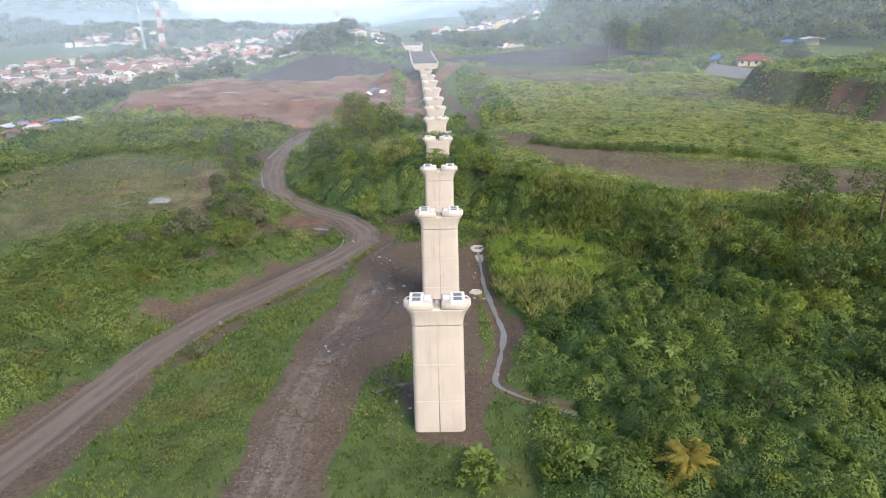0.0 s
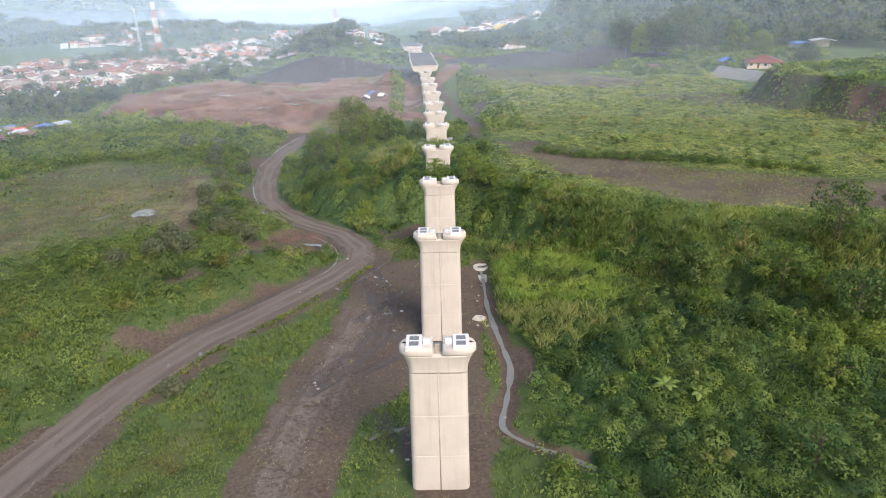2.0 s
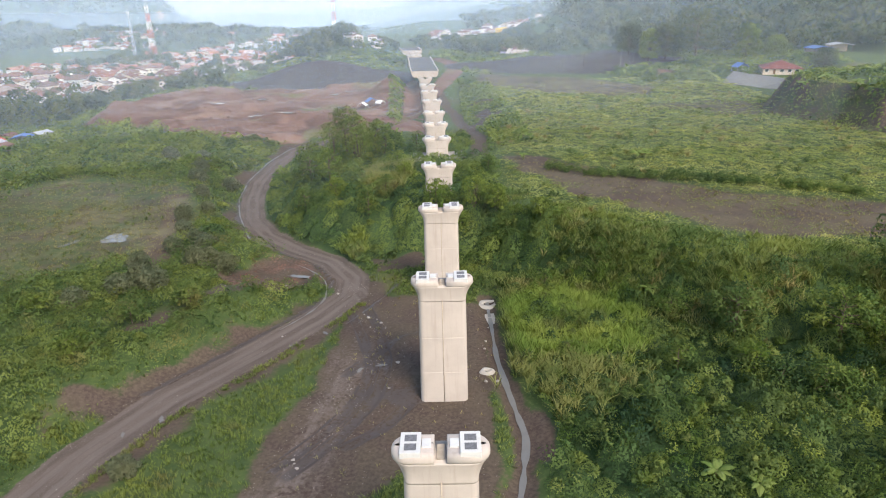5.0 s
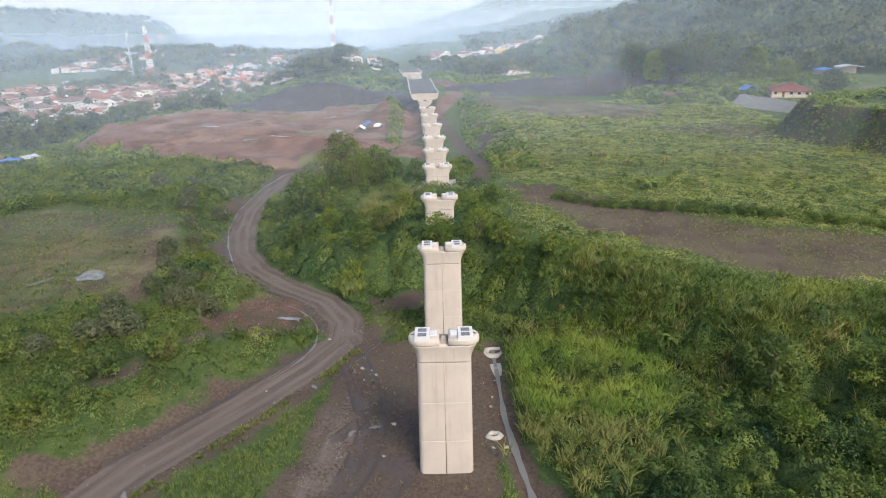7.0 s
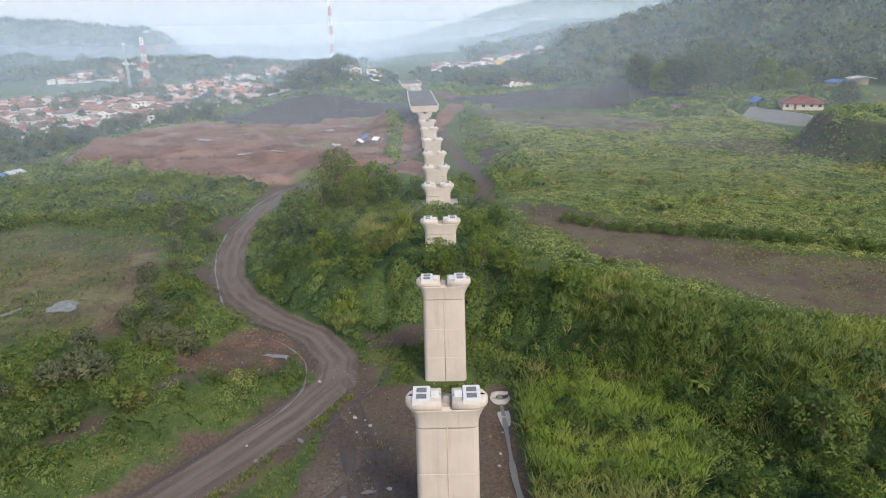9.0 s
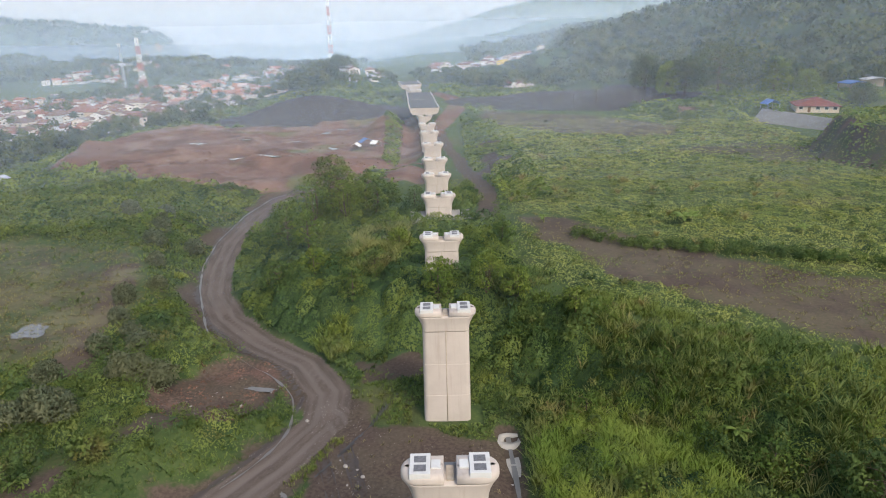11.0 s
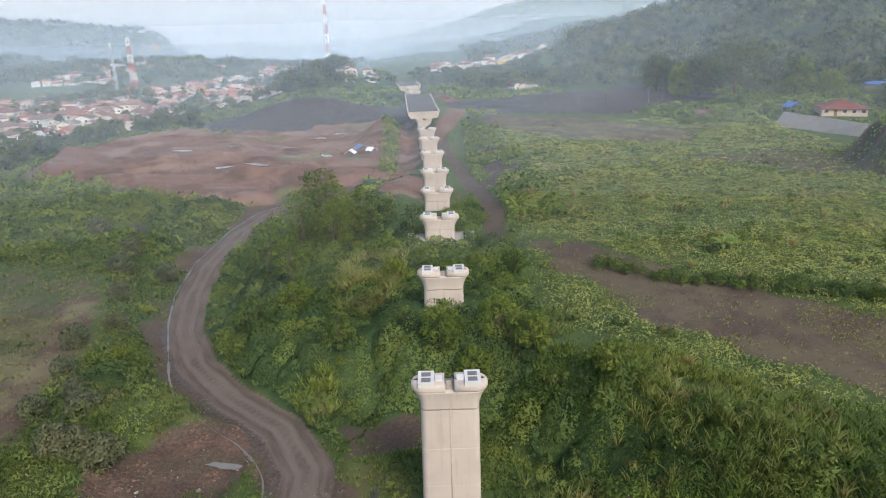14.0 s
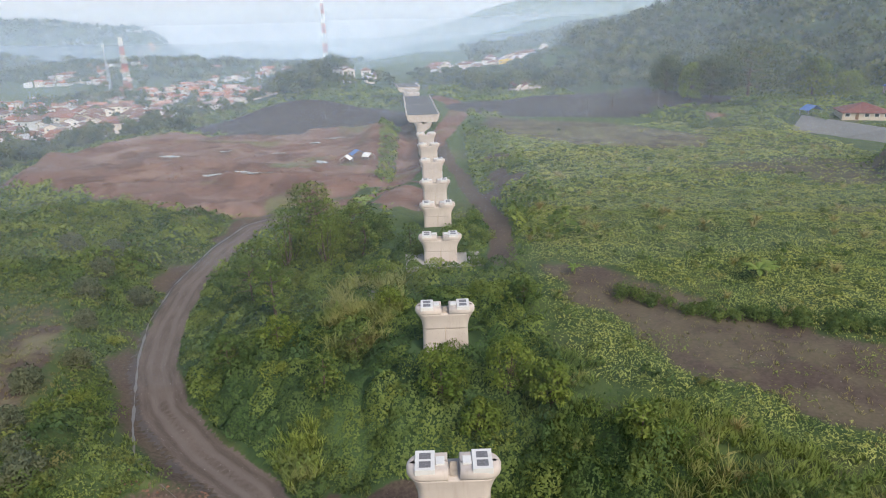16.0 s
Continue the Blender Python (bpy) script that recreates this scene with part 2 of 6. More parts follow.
def land(x, y):
    x, y = np.asarray(x, float), np.asarray(y, float)
    xr = np.interp(y, ROAD_X[:, 1], ROAD_X[:, 0])
    zr = np.interp(y, [40, 60, 90, 130, 157, 180, 240, 262, 290], [0.8, 0.5, 0, -0.3, -1.5, -2.5, -3, -2.6, -1])
    # valley floor and the bank west of the road
    z = zr * ss(-10, -24, x) * 1.0
    west = (xr - x) * 0.78
    bank = np.interp(y, [30, 60, 90, 120, 160, 200, 240, 265, 330], [2.4, 2.6, 3.2, 3.4, 2.5, 2.2, 1.0, 1.0, -1.0])
    w = ss(3.4, 13, west)
    z = z * (1 - w) + bank * w
    z = z + 1.1 * ss(4, 9, west) * (1 - ss(10, 22, west)) * (y < 150)
    z = z - 2.0 * ss(-95, -150, x) * ss(120, 200, y)
    # the rise right of the stream, and the scarp up to the plateau and the knoll
    z = z + 4.2 * ss(9, 42, x) * (1 - 0.45 * ss(85, 110, y)) + 3 * ss(50, 110, x)
    s = (y - rim(x)) * np.interp(x, [-50, 0, 10, 40, 100], [0.9, 1.0, 0.75, 0.8, 0.9])
    top = np.interp(x, [-50, -25, -8, 6, 16, 30, 60, 120, 300], [2, 5.5, 8.5, 9, 9.8, 10.2, 10.6, 11.2, 14])
    top = top * (1 - ss(205, 300, y) * ss(40, 5, x)) + np.interp(y, [205, 222, 246, 276, 308, 335, 370, 450, 600], [9.5, 7, 5.2, 4.5, 6.2, 7.8, 9.2, 10, 10]) * ss(205, 300, y) * ss(40, 5, x)
    plateau = np.interp(y, [130, 200, 240, 285, 340, 420, 520], [0, 0, -0.8, -2.2, -1.2, -1.0, -1.0]) * ss(14, 34, x)
    up = ss(-5.5, 6.5, s)
    left_end = np.interp(y, [150, 165, 190, 215, 240, 262, 290, 330, 400], [-22, -34, -40, -36, -30, -26, -13, -8, -14])
    up = up * ss(left_end - 9, left_end + 9, x)
    z = z * (1 - up) + (top + plateau) * up
    # the pier corridor is cut into the plateau
    cut = ss(210, 232, y) * (1 - ss(330, 372, y)) * ss(-14, -8, x) * (1 - ss(8, 20, x))
    z = z - cut * np.interp(y, [210, 222, 246, 276, 310, 372], [0, 1.2, 2.2, 2.0, 1.0, 0])
    # red earthworks
    r = inside(RED, x, y)
    z = z * (1 - ss(-12, 4, r)) + ss(-12, 4, r) * (-1.6 + 1.5 * fbm(x, y, 42, 3) + 2.2 * np.abs(fbm(x, y, 19, 4)) + 0.9 * np.abs(fbm(x, y, 7, 2)) + 0.45 * fbm(x, y, 3.4, 13) + 1.5 * ss(-0.08, 0.1, fbm(x, y, 34, 44)) + 2.0 * ss(0, 6, r))
    z = z + 2.4 * np.exp(-(((x + 62) / 26) ** 2 + ((y - 296) / 9) ** 2)) + 1.8 * np.exp(-(((x + 100) / 26) ** 2 + ((y - 330) / 12) ** 2))
    z = z + 9 * np.exp(-(((x + 28) / 9) ** 2 + ((y - 372) / 26) ** 2))
    # town flats in the west
    z = z - 6 * ss(-150, -210, x) * ss(230, 330, y)
    # dark spoil heaps
    z = z + 13 * ss(0, 1, 1 - np.hypot((x + 78) / 64, (y - 456) / 52) + 0.06 * fbm(x, y, 20, 33))
    hx, hy = (x - 66) * 0.94 - (y - 402) * 0.34, (x - 66) * 0.34 + (y - 402) * 0.94
    z = z + 5.5 * ss(0, 0.8, 1 - np.hypot(hx / 72, hy / 34) + 0.08 * fbm(x, y, 18, 34))
    z = z + 3.6 * ss(0, 5, y - 318 - 1.03 * (125 - x)) * ss(70, 92, x) * (1 - ss(430, 470, y)) * (1 - ss(118, 124, x) * (1 - ss(330, 350, y)))
    # the green scarp above the right-hand field and the house terrace
    z = z + 10.5 * ss(-5, 4, inside(TERRACE, x, y) + 1.6 * fbm(x, y, 9, 77))
    z = z + 3.2 * ss(2, 5, ((x - 126) * 28 + (y - 324) * 11) / 30) * ss(282, 292, y) * (1 - ss(345, 390, y)) * (1 - ss(185, 215, x))
    # far hills
    far = ss(440, 620, y)
    z = z * (1 - far) + far * (-7 + 12 * ss(-160, -20, x))
    z = z + 16 * np.exp(-(((x + 92) / 40) ** 2 + ((y - 610) / 65) ** 2))
    z = z + (26 * np.exp(-(((x - 230) / 130) ** 2 + ((y - 600) / 170) ** 2)) + 46 * ss(140, 400, x + 0.1 * (y - 400)) * ss(330, 560, y) * (1 - 0.75 * ss(620, 790, y))) * ss(140, 225, x)
    z = z + 20 * ss(50, 135, x) * (1 - ss(190, 250, x)) * np.exp(-((y - 720) / 75) ** 2) + 14 * np.exp(-(((x - 140) / 45) ** 2 + ((y - 575) / 60) ** 2))
    z = z + 26 * ss(20, 300, x + 0.02 * y) * ss(560, 900, y)
    z = z + 30 * np.exp(-(((x + 360) / 170) ** 2 + ((y - 900) / 120) ** 2)) * 0.6
    z = z + (80 + 8 * fbm(x, y, 260, 6) + 24 * ss(-690, -1000, x)) * ss(-602, -672, x + 14 * fbm(x, y, 90, 9)) * np.exp(-((y - 1620) / 260) ** 2) * (1 - 0.5 * ss(-1500, -2600, x))
    z = z - 34 * ss(1000, 2000, y) * (1 - ss(-500, 100, x)) + (300 * ss(-500, 1900, x) + 24 * fbm(x, y, 420, 12)) * ss(1500, 2500, y)
    z = z + 0.22 * fbm(x, y, 7, 5) + 0.6 * fbm(x, y, 40, 8) * ss(20, 60, np.abs(x))
    # stream bed, wheel-worn road
    ds = along(STREAM, x, y)
    z = z - 0.75 * (1 - ss(0.5, 2.4, ds)) * (1 + 1.0 * ss(76, 60, y))
    dr = along(ROAD, x, y)
    z = z + (zr - 0.05 - z) * (1 - ss(3.0, 5.0, dr)) * 0.9
    z = z - 0.12 * np.exp(-((dr - 1.05) / 0.4) ** 2)
    slip = ss(0, 0.45, 1 - np.hypot((x + 34) / 11, (y - 139) / 13.5)) * ss(3.2, 4.5, dr) * (west > 0)
    z = z * (1 - slip) + slip * (-0.9 + 2.2 * ss(-31, -43, x) * ss(146, 132, y) + 0.7 * np.abs(fbm(x, y, 5, 37)) + 0.35 * fbm(x, y, 2.2, 38))
    for line in RUTS:
        z = z - 0.13 * (1 - ss(0.2, 1.1, along(line, x, y)))
    z = z + 1.1 * np.exp(-(((x + 5.5) / 2.6) ** 2 + ((y - 104) / 4) ** 2)) * (1 + 0.5 * fbm(x, y, 3, 36)) + 0.7 * np.exp(-(((x + 7) / 2.2) ** 2 + ((y - 113) / 3) ** 2))
    return z


def land_at(x, y):
    return float(land(np.array([x]), np.array([y]))[0])


def spaced(lo, hi, step, out_lo, out_hi, grow=1.13):
    mid = list(np.arange(lo, hi + 1e-6, step))
    d, v = step, mid[-1]
    while v < out_hi:
        d *= grow
        v += d
        mid.append(v)
    d, v = step, mid[0]
    while v > out_lo:
        d *= grow
        v -= d
        mid.insert(0, v)
    return np.array(mid)


def mesh_object(name, verts, faces, mat, parent=None, smooth=False):
    """One mesh object from arrays of places and of corner numbers (all faces alike)."""
    me = bpy.data.meshes.new(name)
    verts, faces = np.asarray(verts, np.float32), np.asarray(faces, np.int32)
    n, k = faces.shape
    me.vertices.add(len(verts))
    me.vertices.foreach_set("co", verts.ravel())
    me.loops.add(n * k)
    me.loops.foreach_set("vertex_index", faces.ravel())
    me.polygons.add(n)
    me.polygons.foreach_set("loop_start", np.arange(0, n * k, k, dtype=np.int32))
    me.polygons.foreach_set("use_smooth", np.full(n, smooth))
    me.update(calc_edges=True)
    me.materials.append(mat)
    ob = new(name, me)
    ob.parent = parent
    return ob


def point_values(ob, name, values):
    a = ob.data.attributes.new(name, "FLOAT", "POINT")
    a.data.foreach_set("value", np.asarray(values, np.float32))


def zones(x, y):
    """How far each kind of ground cover reaches: road, bare dirt, red earth, dark spoil, wet."""
    n = fbm(x, y, 6, 21)
    n2 = fbm(x, y, 17, 27)
    road = 1 - ss(2.6, 3.8, along(ROAD, x, y) + 0.5 * n)
    haul = 1 - ss(3.6, 6.0, np.minimum(along(HAUL, x, y), along(SIDE, x, y)) + n)
    track = 1 - ss(2.0, 6.0, along(TRACK, x, y) + 2.2 * n)
    yard = ss(-1.5, 1.5, inside(YARD, x, y) + 1.6 * n)
    dirt = np.maximum(track, yard)
    dirt = np.maximum(dirt, (0.50 + 0.16 * n) * ss(-4, 5, inside(FIELD_LEFT, x, y) + 6 * n2))
    dirt = np.maximum(dirt, 0.74 * ss(-2, 2.5, inside(FIELD_RIGHT, x, y) + 3.2 * n))
    dirt = np.maximum(dirt, 0.64 * ss(-4, 4, inside(FAR_STRIP, x, y) + 5 * n2))
    dirt = np.maximum(dirt, 0.56 * ss(-5, 4, inside(BAND, x, y) + 7 * n2))
    bare = 1 - ss(0.7, 2.2, along(STREAM, x, y) + n * 0.8)
    dirt = np.maximum(dirt, 0.9 * bare * (x < 16))
    dirt = np.maximum(dirt, 0.95 * ss(0, 0.5, 1 - np.hypot((x - 10.3) / 2.2, (y - 90) / 7) + 0.3 * n))
    edge = (1 - ss(4.0, 9.0, along(ROAD, x, y) + 2.6 * n)) * ss(-0.3, 0.2, n2 + 0.12)
    dirt = np.maximum(dirt, 0.95 * edge * ((y < 136) | (x < np.interp(y, ROAD_X[:, 1], ROAD_X[:, 0]))))
    west = np.interp(y, ROAD_X[:, 1], ROAD_X[:, 0]) - x
    dirt = np.maximum(dirt, 0.9 * ss(0.0, 0.26, fbm(x, y, 9, 29)) * ss(3, 5, west) * (1 - ss(16, 24, west)) * (y < 130))
    dirt = np.maximum(dirt, 0.95 * (1 - ss(1.6, 4.6, along([(-58, 142), (-61, 156), (-63, 168), (-69, 184)], x, y) + 2.0 * n)))
    # the slip by the road fork and the scar below the knoll
    dirt = np.maximum(dirt, 0.95 * ss(0, 0.4, 1 - np.hypot((x + 34) / 10, (y - 138.5) / 12.5) + 0.25 * n))
    dirt = np.maximum(dirt, 0.95 * ss(0, 0.4, 1 - np.hypot((x + 9) / 5.5, (y - 145.5) / 4.5) + 1.1 * fbm(x, y, 3.5, 23)))
    red = ss(-3, 3, inside(RED, x, y) + 5 * n2)
    red = np.maximum(red, haul * ss(262, 280, y))
    red = np.maximum(red, (0.28 + 0.35 * n) * ss(0, 0.35, 1 - np.hypot((x + 34) / 11, (y - 138.5) / 13) + 0.2 * n) * ss(3.2, 4.6, along(ROAD, x, y)) * (x < np.interp(y, ROAD_X[:, 1], ROAD_X[:, 0])))
    dirt = np.maximum(dirt, 0.9 * ss(0, 0.6, 1 - np.hypot((x - 15 - 0.12 * (y - 280)) / 6, (y - 280) / 26) + 1.3 * fbm(x, y, 8, 24)))
    dirt = np.maximum(dirt, 0.95 * (1 - ss(1.6, 3.4, along(ROWPATH, x, y) + 1.2 * n)))
    bank = np.abs(y - 320 - 1.03 * (125 - x)) < 4
    red = np.maximum(red, 0.8 * bank * ss(0.1, 0.3, fbm(x, y, 12, 26)) * (x > 70) * (x < 122))
    red = np.maximum(red, 0.55 * (np.abs(inside(TERRACE, x, y)) < 4) * ss(-0.2, 0.5, n + 0.3 * n2) * (x < 190))
    dirt = np.maximum(dirt, (0.62 + 0.5 * n) * (np.abs(inside(TERRACE, x, y) + 1) < 5) * (x < 200))
    red = np.maximum(red, ss(0, 0.4, 1 - np.hypot((x + 11) / 10, (y - 262) / 22) + 0.6 * n))
    hx, hy = (x - 66) * 0.94 - (y - 402) * 0.34, (x - 66) * 0.34 + (y - 402) * 0.94
    spoil = np.maximum(ss(-0.05, 0.1, 1 - np.hypot((x + 78) / 64, (y - 456) / 52)), ss(-0.05, 0.1, 1 - np.hypot(hx / 72, hy / 34)))
    wet = 0.5 * (1 - ss(0.2, 2.4, along([(-14, 96), (-12.5, 103), (-11, 110), (-11, 118)], x, y) + 1.6 * n))
    wet = np.maximum(wet, 0.8 * ss(0.0, 1.0, 1 - np.hypot((x + 8) / 3.5, (y - 76) / 7) + 0.8 * n))
    wet = np.maximum(wet, 0.75 * ss(0.0, 1.2, 1 - np.hypot((x + 8) / 6, (y - 100) / 13) + 1.0 * n))
    wet = np.maximum(wet, (1 - ss(0.3, 0.8, np.abs(along(ROAD, x, y) - 3.6) + 0.3 * n)) * (y > 100) * (x < np.interp(y, ROAD_X[:, 1], ROAD_X[:, 0])))
    wet = np.maximum(wet, 0.42 * ss(0, 0.4, 1 - np.hypot((x + 34) / 11, (y - 139) / 13.5) + 0.5 * n) * ss(3.0, 4.2, along(ROAD, x, y)) * (x < np.interp(y, ROAD_X[:, 1], ROAD_X[:, 0])))
    for line in RUTS:
        wet = np.maximum(wet, 0.75 * (1 - ss(0.3, 1.3, along(line, x, y) + 0.7 * n)))
    road = np.maximum(road, 0.52 * track * (1 - ss(108, 126, y)))
    return road, dirt, red, spoil, wet * 0.8


def ground_material():
    m = Mat("valley_ground", rough=0.9, spec=0.2)
    v = m.place()
    big, mid, fine, grit = m.noise(0.05, 5.0, vec=v), m.noise(0.35, 5.0, vec=v), m.noise(2.2, 6.0, vec=v), m.noise(9.0, 4.0, vec=v)
    soil = m.mix(m.step(fine, 0.3, 0.7), (0.05, 0.035, 0.029), (0.088, 0.066, 0.053))
    soil = m.mix(m.math("MULTIPLY", m.math("MULTIPLY", m.step(m.noise(0.16, 5.0, vec=v), 0.38, 0.62), 0.75), m.attr("fallow")), soil, (0.16, 0.148, 0.08))
    soil = m.mix(m.math("MULTIPLY", m.step(grit, 0.55, 0.75), 0.5), soil, (0.14, 0.108, 0.094))
    turf = m.mix(m.step(mid, 0.35, 0.65), (0.032, 0.056, 0.018), (0.06, 0.088, 0.027))
    turf = m.mix(m.math("MULTIPLY", m.step(fine, 0.45, 0.75), 0.6), turf, (0.098, 0.122, 0.038))
    turf = m.mix(m.math("MULTIPLY", m.step(big, 0.52, 0.72), 0.5), turf, (0.12, 0.095, 0.05))

    def worn(name, softness=0.22):
        a = m.attr(name)
        a = m.math("ADD", a, m.math("MULTIPLY", m.math("SUBTRACT", fine, 0.5), 0.7))
        a = m.math("ADD", a, m.math("MULTIPLY", m.math("SUBTRACT", mid, 0.5), 0.6))
        return m.step(a, 0.5 - softness, 0.5 + softness)

    turf = m.mix(m.attr("litter"), turf, m.mix(mid, (0.036, 0.066, 0.024), (0.06, 0.10, 0.036)))
    col = m.mix(worn("dirt"), turf, soil)
    redc = m.mix(m.step(mid, 0.2, 0.8), (0.115, 0.058, 0.042), (0.16, 0.092, 0.07))
    redc = m.mix(m.step(big, 0.45, 0.62), redc, (0.185, 0.12, 0.095))
    redc = m.mix(m.math("MULTIPLY", m.step(m.noise(0.07, 6.0, vec=v), 0.5, 0.6), 0.75), redc, (0.075, 0.037, 0.027))
    redc = m.mix(m.math("MULTIPLY", m.step(m.noise(0.03, 4.0, vec=v), 0.56, 0.66), 0.7), redc, (0.11, 0.12, 0.045))
    redc = m.mix(m.math("MULTIPLY", m.step(fine, 0.5, 0.8), 0.4), redc, (0.25, 0.175, 0.14))
    col = m.mix(worn("red"), col, redc)
    col = m.mix(worn("spoil", 0.12), col, m.mix(mid, (0.03, 0.028, 0.032), (0.06, 0.052, 0.055)))
    way = m.t.nodes.new("ShaderNodeCombineXYZ")
    m.link(m.math("MULTIPLY", m.attr("across"), 0.8), way.inputs[0]).link(m.math("MULTIPLY", m.attr("run"), 0.09), way.inputs[1])
    stripe = m.noise(1.0, 5.0, vec=way.outputs[0])
    gravel = m.mix(m.step(stripe, 0.3, 0.7), (0.07, 0.054, 0.046), (0.125, 0.10, 0.087))
    gravel = m.mix(m.math("MULTIPLY", m.step(grit, 0.5, 0.7), 0.4), gravel, (0.20, 0.17, 0.15))
    d = m.math("ABSOLUTE", m.attr("across"))
    d = m.math("ADD", d, m.math("MULTIPLY", m.math("SUBTRACT", m.noise(0.5, 3.0, vec=v), 0.5), 0.35))
    rut = m.math("MULTIPLY", m.step(d, 0.45, 0.85), m.math("SUBTRACT", 1.0, m.step(d, 1.2, 1.75)))
    gravel = m.mix(m.math("MULTIPLY", rut, 0.45), gravel, (0.155, 0.13, 0.115))
    col = m.mix(worn("road", 0.16), col, gravel)
    wet = worn("wet", 0.1)
    col = m.mix(m.math("MULTIPLY", wet, 0.8), col, (0.062, 0.052, 0.05))
    m.color(col)
    m.rough(m.math("SUBTRACT", 0.92, m.math("MULTIPLY", wet, 0.34)))
    h = m.math("ADD", m.math("MULTIPLY", fine, 0.7), m.math("MULTIPLY", grit, 0.3))
    m.bump(h, 0.35, 0.05)
    return m.m


def steps(stops):
    return np.concatenate([np.arange(a, b, d) for (a, b, d) in stops])


gx = np.concatenate([spaced(-180, -179, 1.5, -4200, -178, 1.07)[:-3], steps([(-179, -74, 1.5), (-74, 40, 0.85), (40, 130, 1.5)]), spaced(130, 131, 1.5, 129.9, 4200, 1.07)[2:]])
gy = np.concatenate([spaced(40, 41, 1.2, -2500, 40.5, 1.12)[:-2], steps([(41, 48, 1.2), (48, 205, 0.9), (205, 430, 1.6)]), spaced(430, 431, 1.6, 429.9, 4600, 1.045)[2:]])
gx, gy = np.unique(np.round(gx, 3)), np.unique(np.round(gy, 3))
GX, GY = np.meshgrid(gx, gy)
GZ = land(GX, GY)
nx, ny = len(gx), len(gy)
idx = np.arange(nx * ny).reshape(ny, nx)
quads = np.stack([idx[:-1, :-1], idx[:-1, 1:], idx[1:, 1:], idx[1:, :-1]], -1).reshape(-1, 4)
ground = mesh_object("ground", np.stack([GX, GY, GZ], -1).reshape(-1, 3), quads, ground_material(), smooth=True)
for key, val in zip(("road", "dirt", "red", "spoil", "wet"), zones(GX.ravel(), GY.ravel())):
    point_values(ground, key, val)
xs_, ys_ = GX.ravel(), GY.ravel()
point_values(ground, "across", np.minimum(np.minimum(along(ROAD, xs_, ys_), along(HAUL, xs_, ys_)), np.minimum(along(TRACK, xs_, ys_), 30)))
point_values(ground, "run", ys_ - 0.35 * xs_)
point_values(ground, "fallow", np.maximum(0.15, np.maximum.reduce([k * ss(-4, 4, inside(q, xs_, ys_)) for q, k in ((FIELD_LEFT, 1.0), (FIELD_RIGHT, 0.4), (FAR_STRIP, 0.8), (BAND, 0.5))])))
under = np.maximum(ss(9, 13, xs_) * (1 - ss(2, 9, ys_ - rim(xs_))) * (ys_ < 170), ss(440, 520, ys_) * ss(-10, 40, xs_))
under = np.maximum(under, ss(345, 380, ys_) * ss(115, 140, xs_))
under = np.maximum(under, (xs_ < 10) * (xs_ > np.interp(ys_, ROAD_X[:, 1], ROAD_X[:, 0]) + 5) * ss(142, 150, ys_) * (1 - ss(215, 230, ys_)))
under = np.maximum(under, 1 - ss(0.8, 1.1, np.hypot((xs_ + 92) / 60, (ys_ - 592) / 72)))
under = np.maximum(under, ss(700, 900, ys_) * 0.8)
point_values(ground, "litter", under)
tagged(ground, "hilly valley ground with dirt roads, red earthworks and grass", "ground", kind="structure")

# ---- helpers for meshes ----
def part(name, bm, material, parent=None, label=""):
    """Link a bmesh as one mesh object under a thing or part."""
    me = bpy.data.meshes.new(name)
    bm.normal_update()
    bm.to_mesh(me)
    bm.free()
    me.materials.append(material)
    ob = new(name, me)
    ob.parent = parent
    if label:
        tagged(ob, label)
    return ob


def empty(name, x, y, z, turn=0.0):
    ob = new(name)
    ob.empty_display_size = 0.5
    ob.matrix_basis = pose(x, y, z, 0, 0, turn)
    return ob


def box(bm, x0, x1, y0, y1, z0, z1, bevel=0.0):
    r = bmesh.ops.create_cube(bm, size=1)
    for v in r["verts"]:
        v.co = Vector((x0 + (v.co.x + 0.5) * (x1 - x0), y0 + (v.co.y + 0.5) * (y1 - y0), z0 + (v.co.z + 0.5) * (z1 - z0)))
    if bevel:
        edges = list({e for v in r["verts"] for e in v.link_edges})
        bmesh.ops.bevel(bm, geom=edges, offset=bevel, segments=2, affect="EDGES", profile=0.7)
    return bm


def rounded(hx, hy, r, steps=5):
    """The outline of a rounded rectangle."""
    out = []
    for cx, cy, a0 in ((hx - r, hy - r, 0), (r - hx, hy - r, 90), (r - hx, r - hy, 180), (hx - r, r - hy, 270)):
        for k in range(steps + 1):
            a = radians(a0 + 90 * k / steps)
            out.append((cx + r * math.cos(a), cy + r * math.sin(a)))
    return out


def loft(bm, rings, cap=True):
    """Skin a row of (outline, z) rings."""
    rows = [[bm.verts.new((x, y, z)) for x, y in ring] for ring, z in rings]
    for a, b in zip(rows, rows[1:]):
        for k in range(len(a)):
            j = (k + 1) % len(a)
            bm.faces.new((a[k], a[j], b[j], b[k]))
    if cap:
        bm.faces.new(rows[0][::-1])
        bm.faces.new(rows[-1])
    for fc in bm.faces:
        fc.smooth = abs(fc.normal.z) < 0.9
    return bm


# ---- the row of viaduct piers ----
CAP_H, CAP_W, SHAFT_W, SHAFT_D = 2.9, 3.78, 2.92, 1.2
PIERS = [(-1.35, 66.6, 17.0), (-1.3, 98.6, 17.0), (-1.55, 131.4, 15.75), (-2.1, 164.6, 14.85), (-2.8, 197.2, 14.0), (-3.45, 222.4, 13.1),
         (-4.2, 246.0, 12.6), (-5.3, 276.0, 11.95), (-6.9, 307.6, 11.1), (-8.3, 333.5, 10.6)]


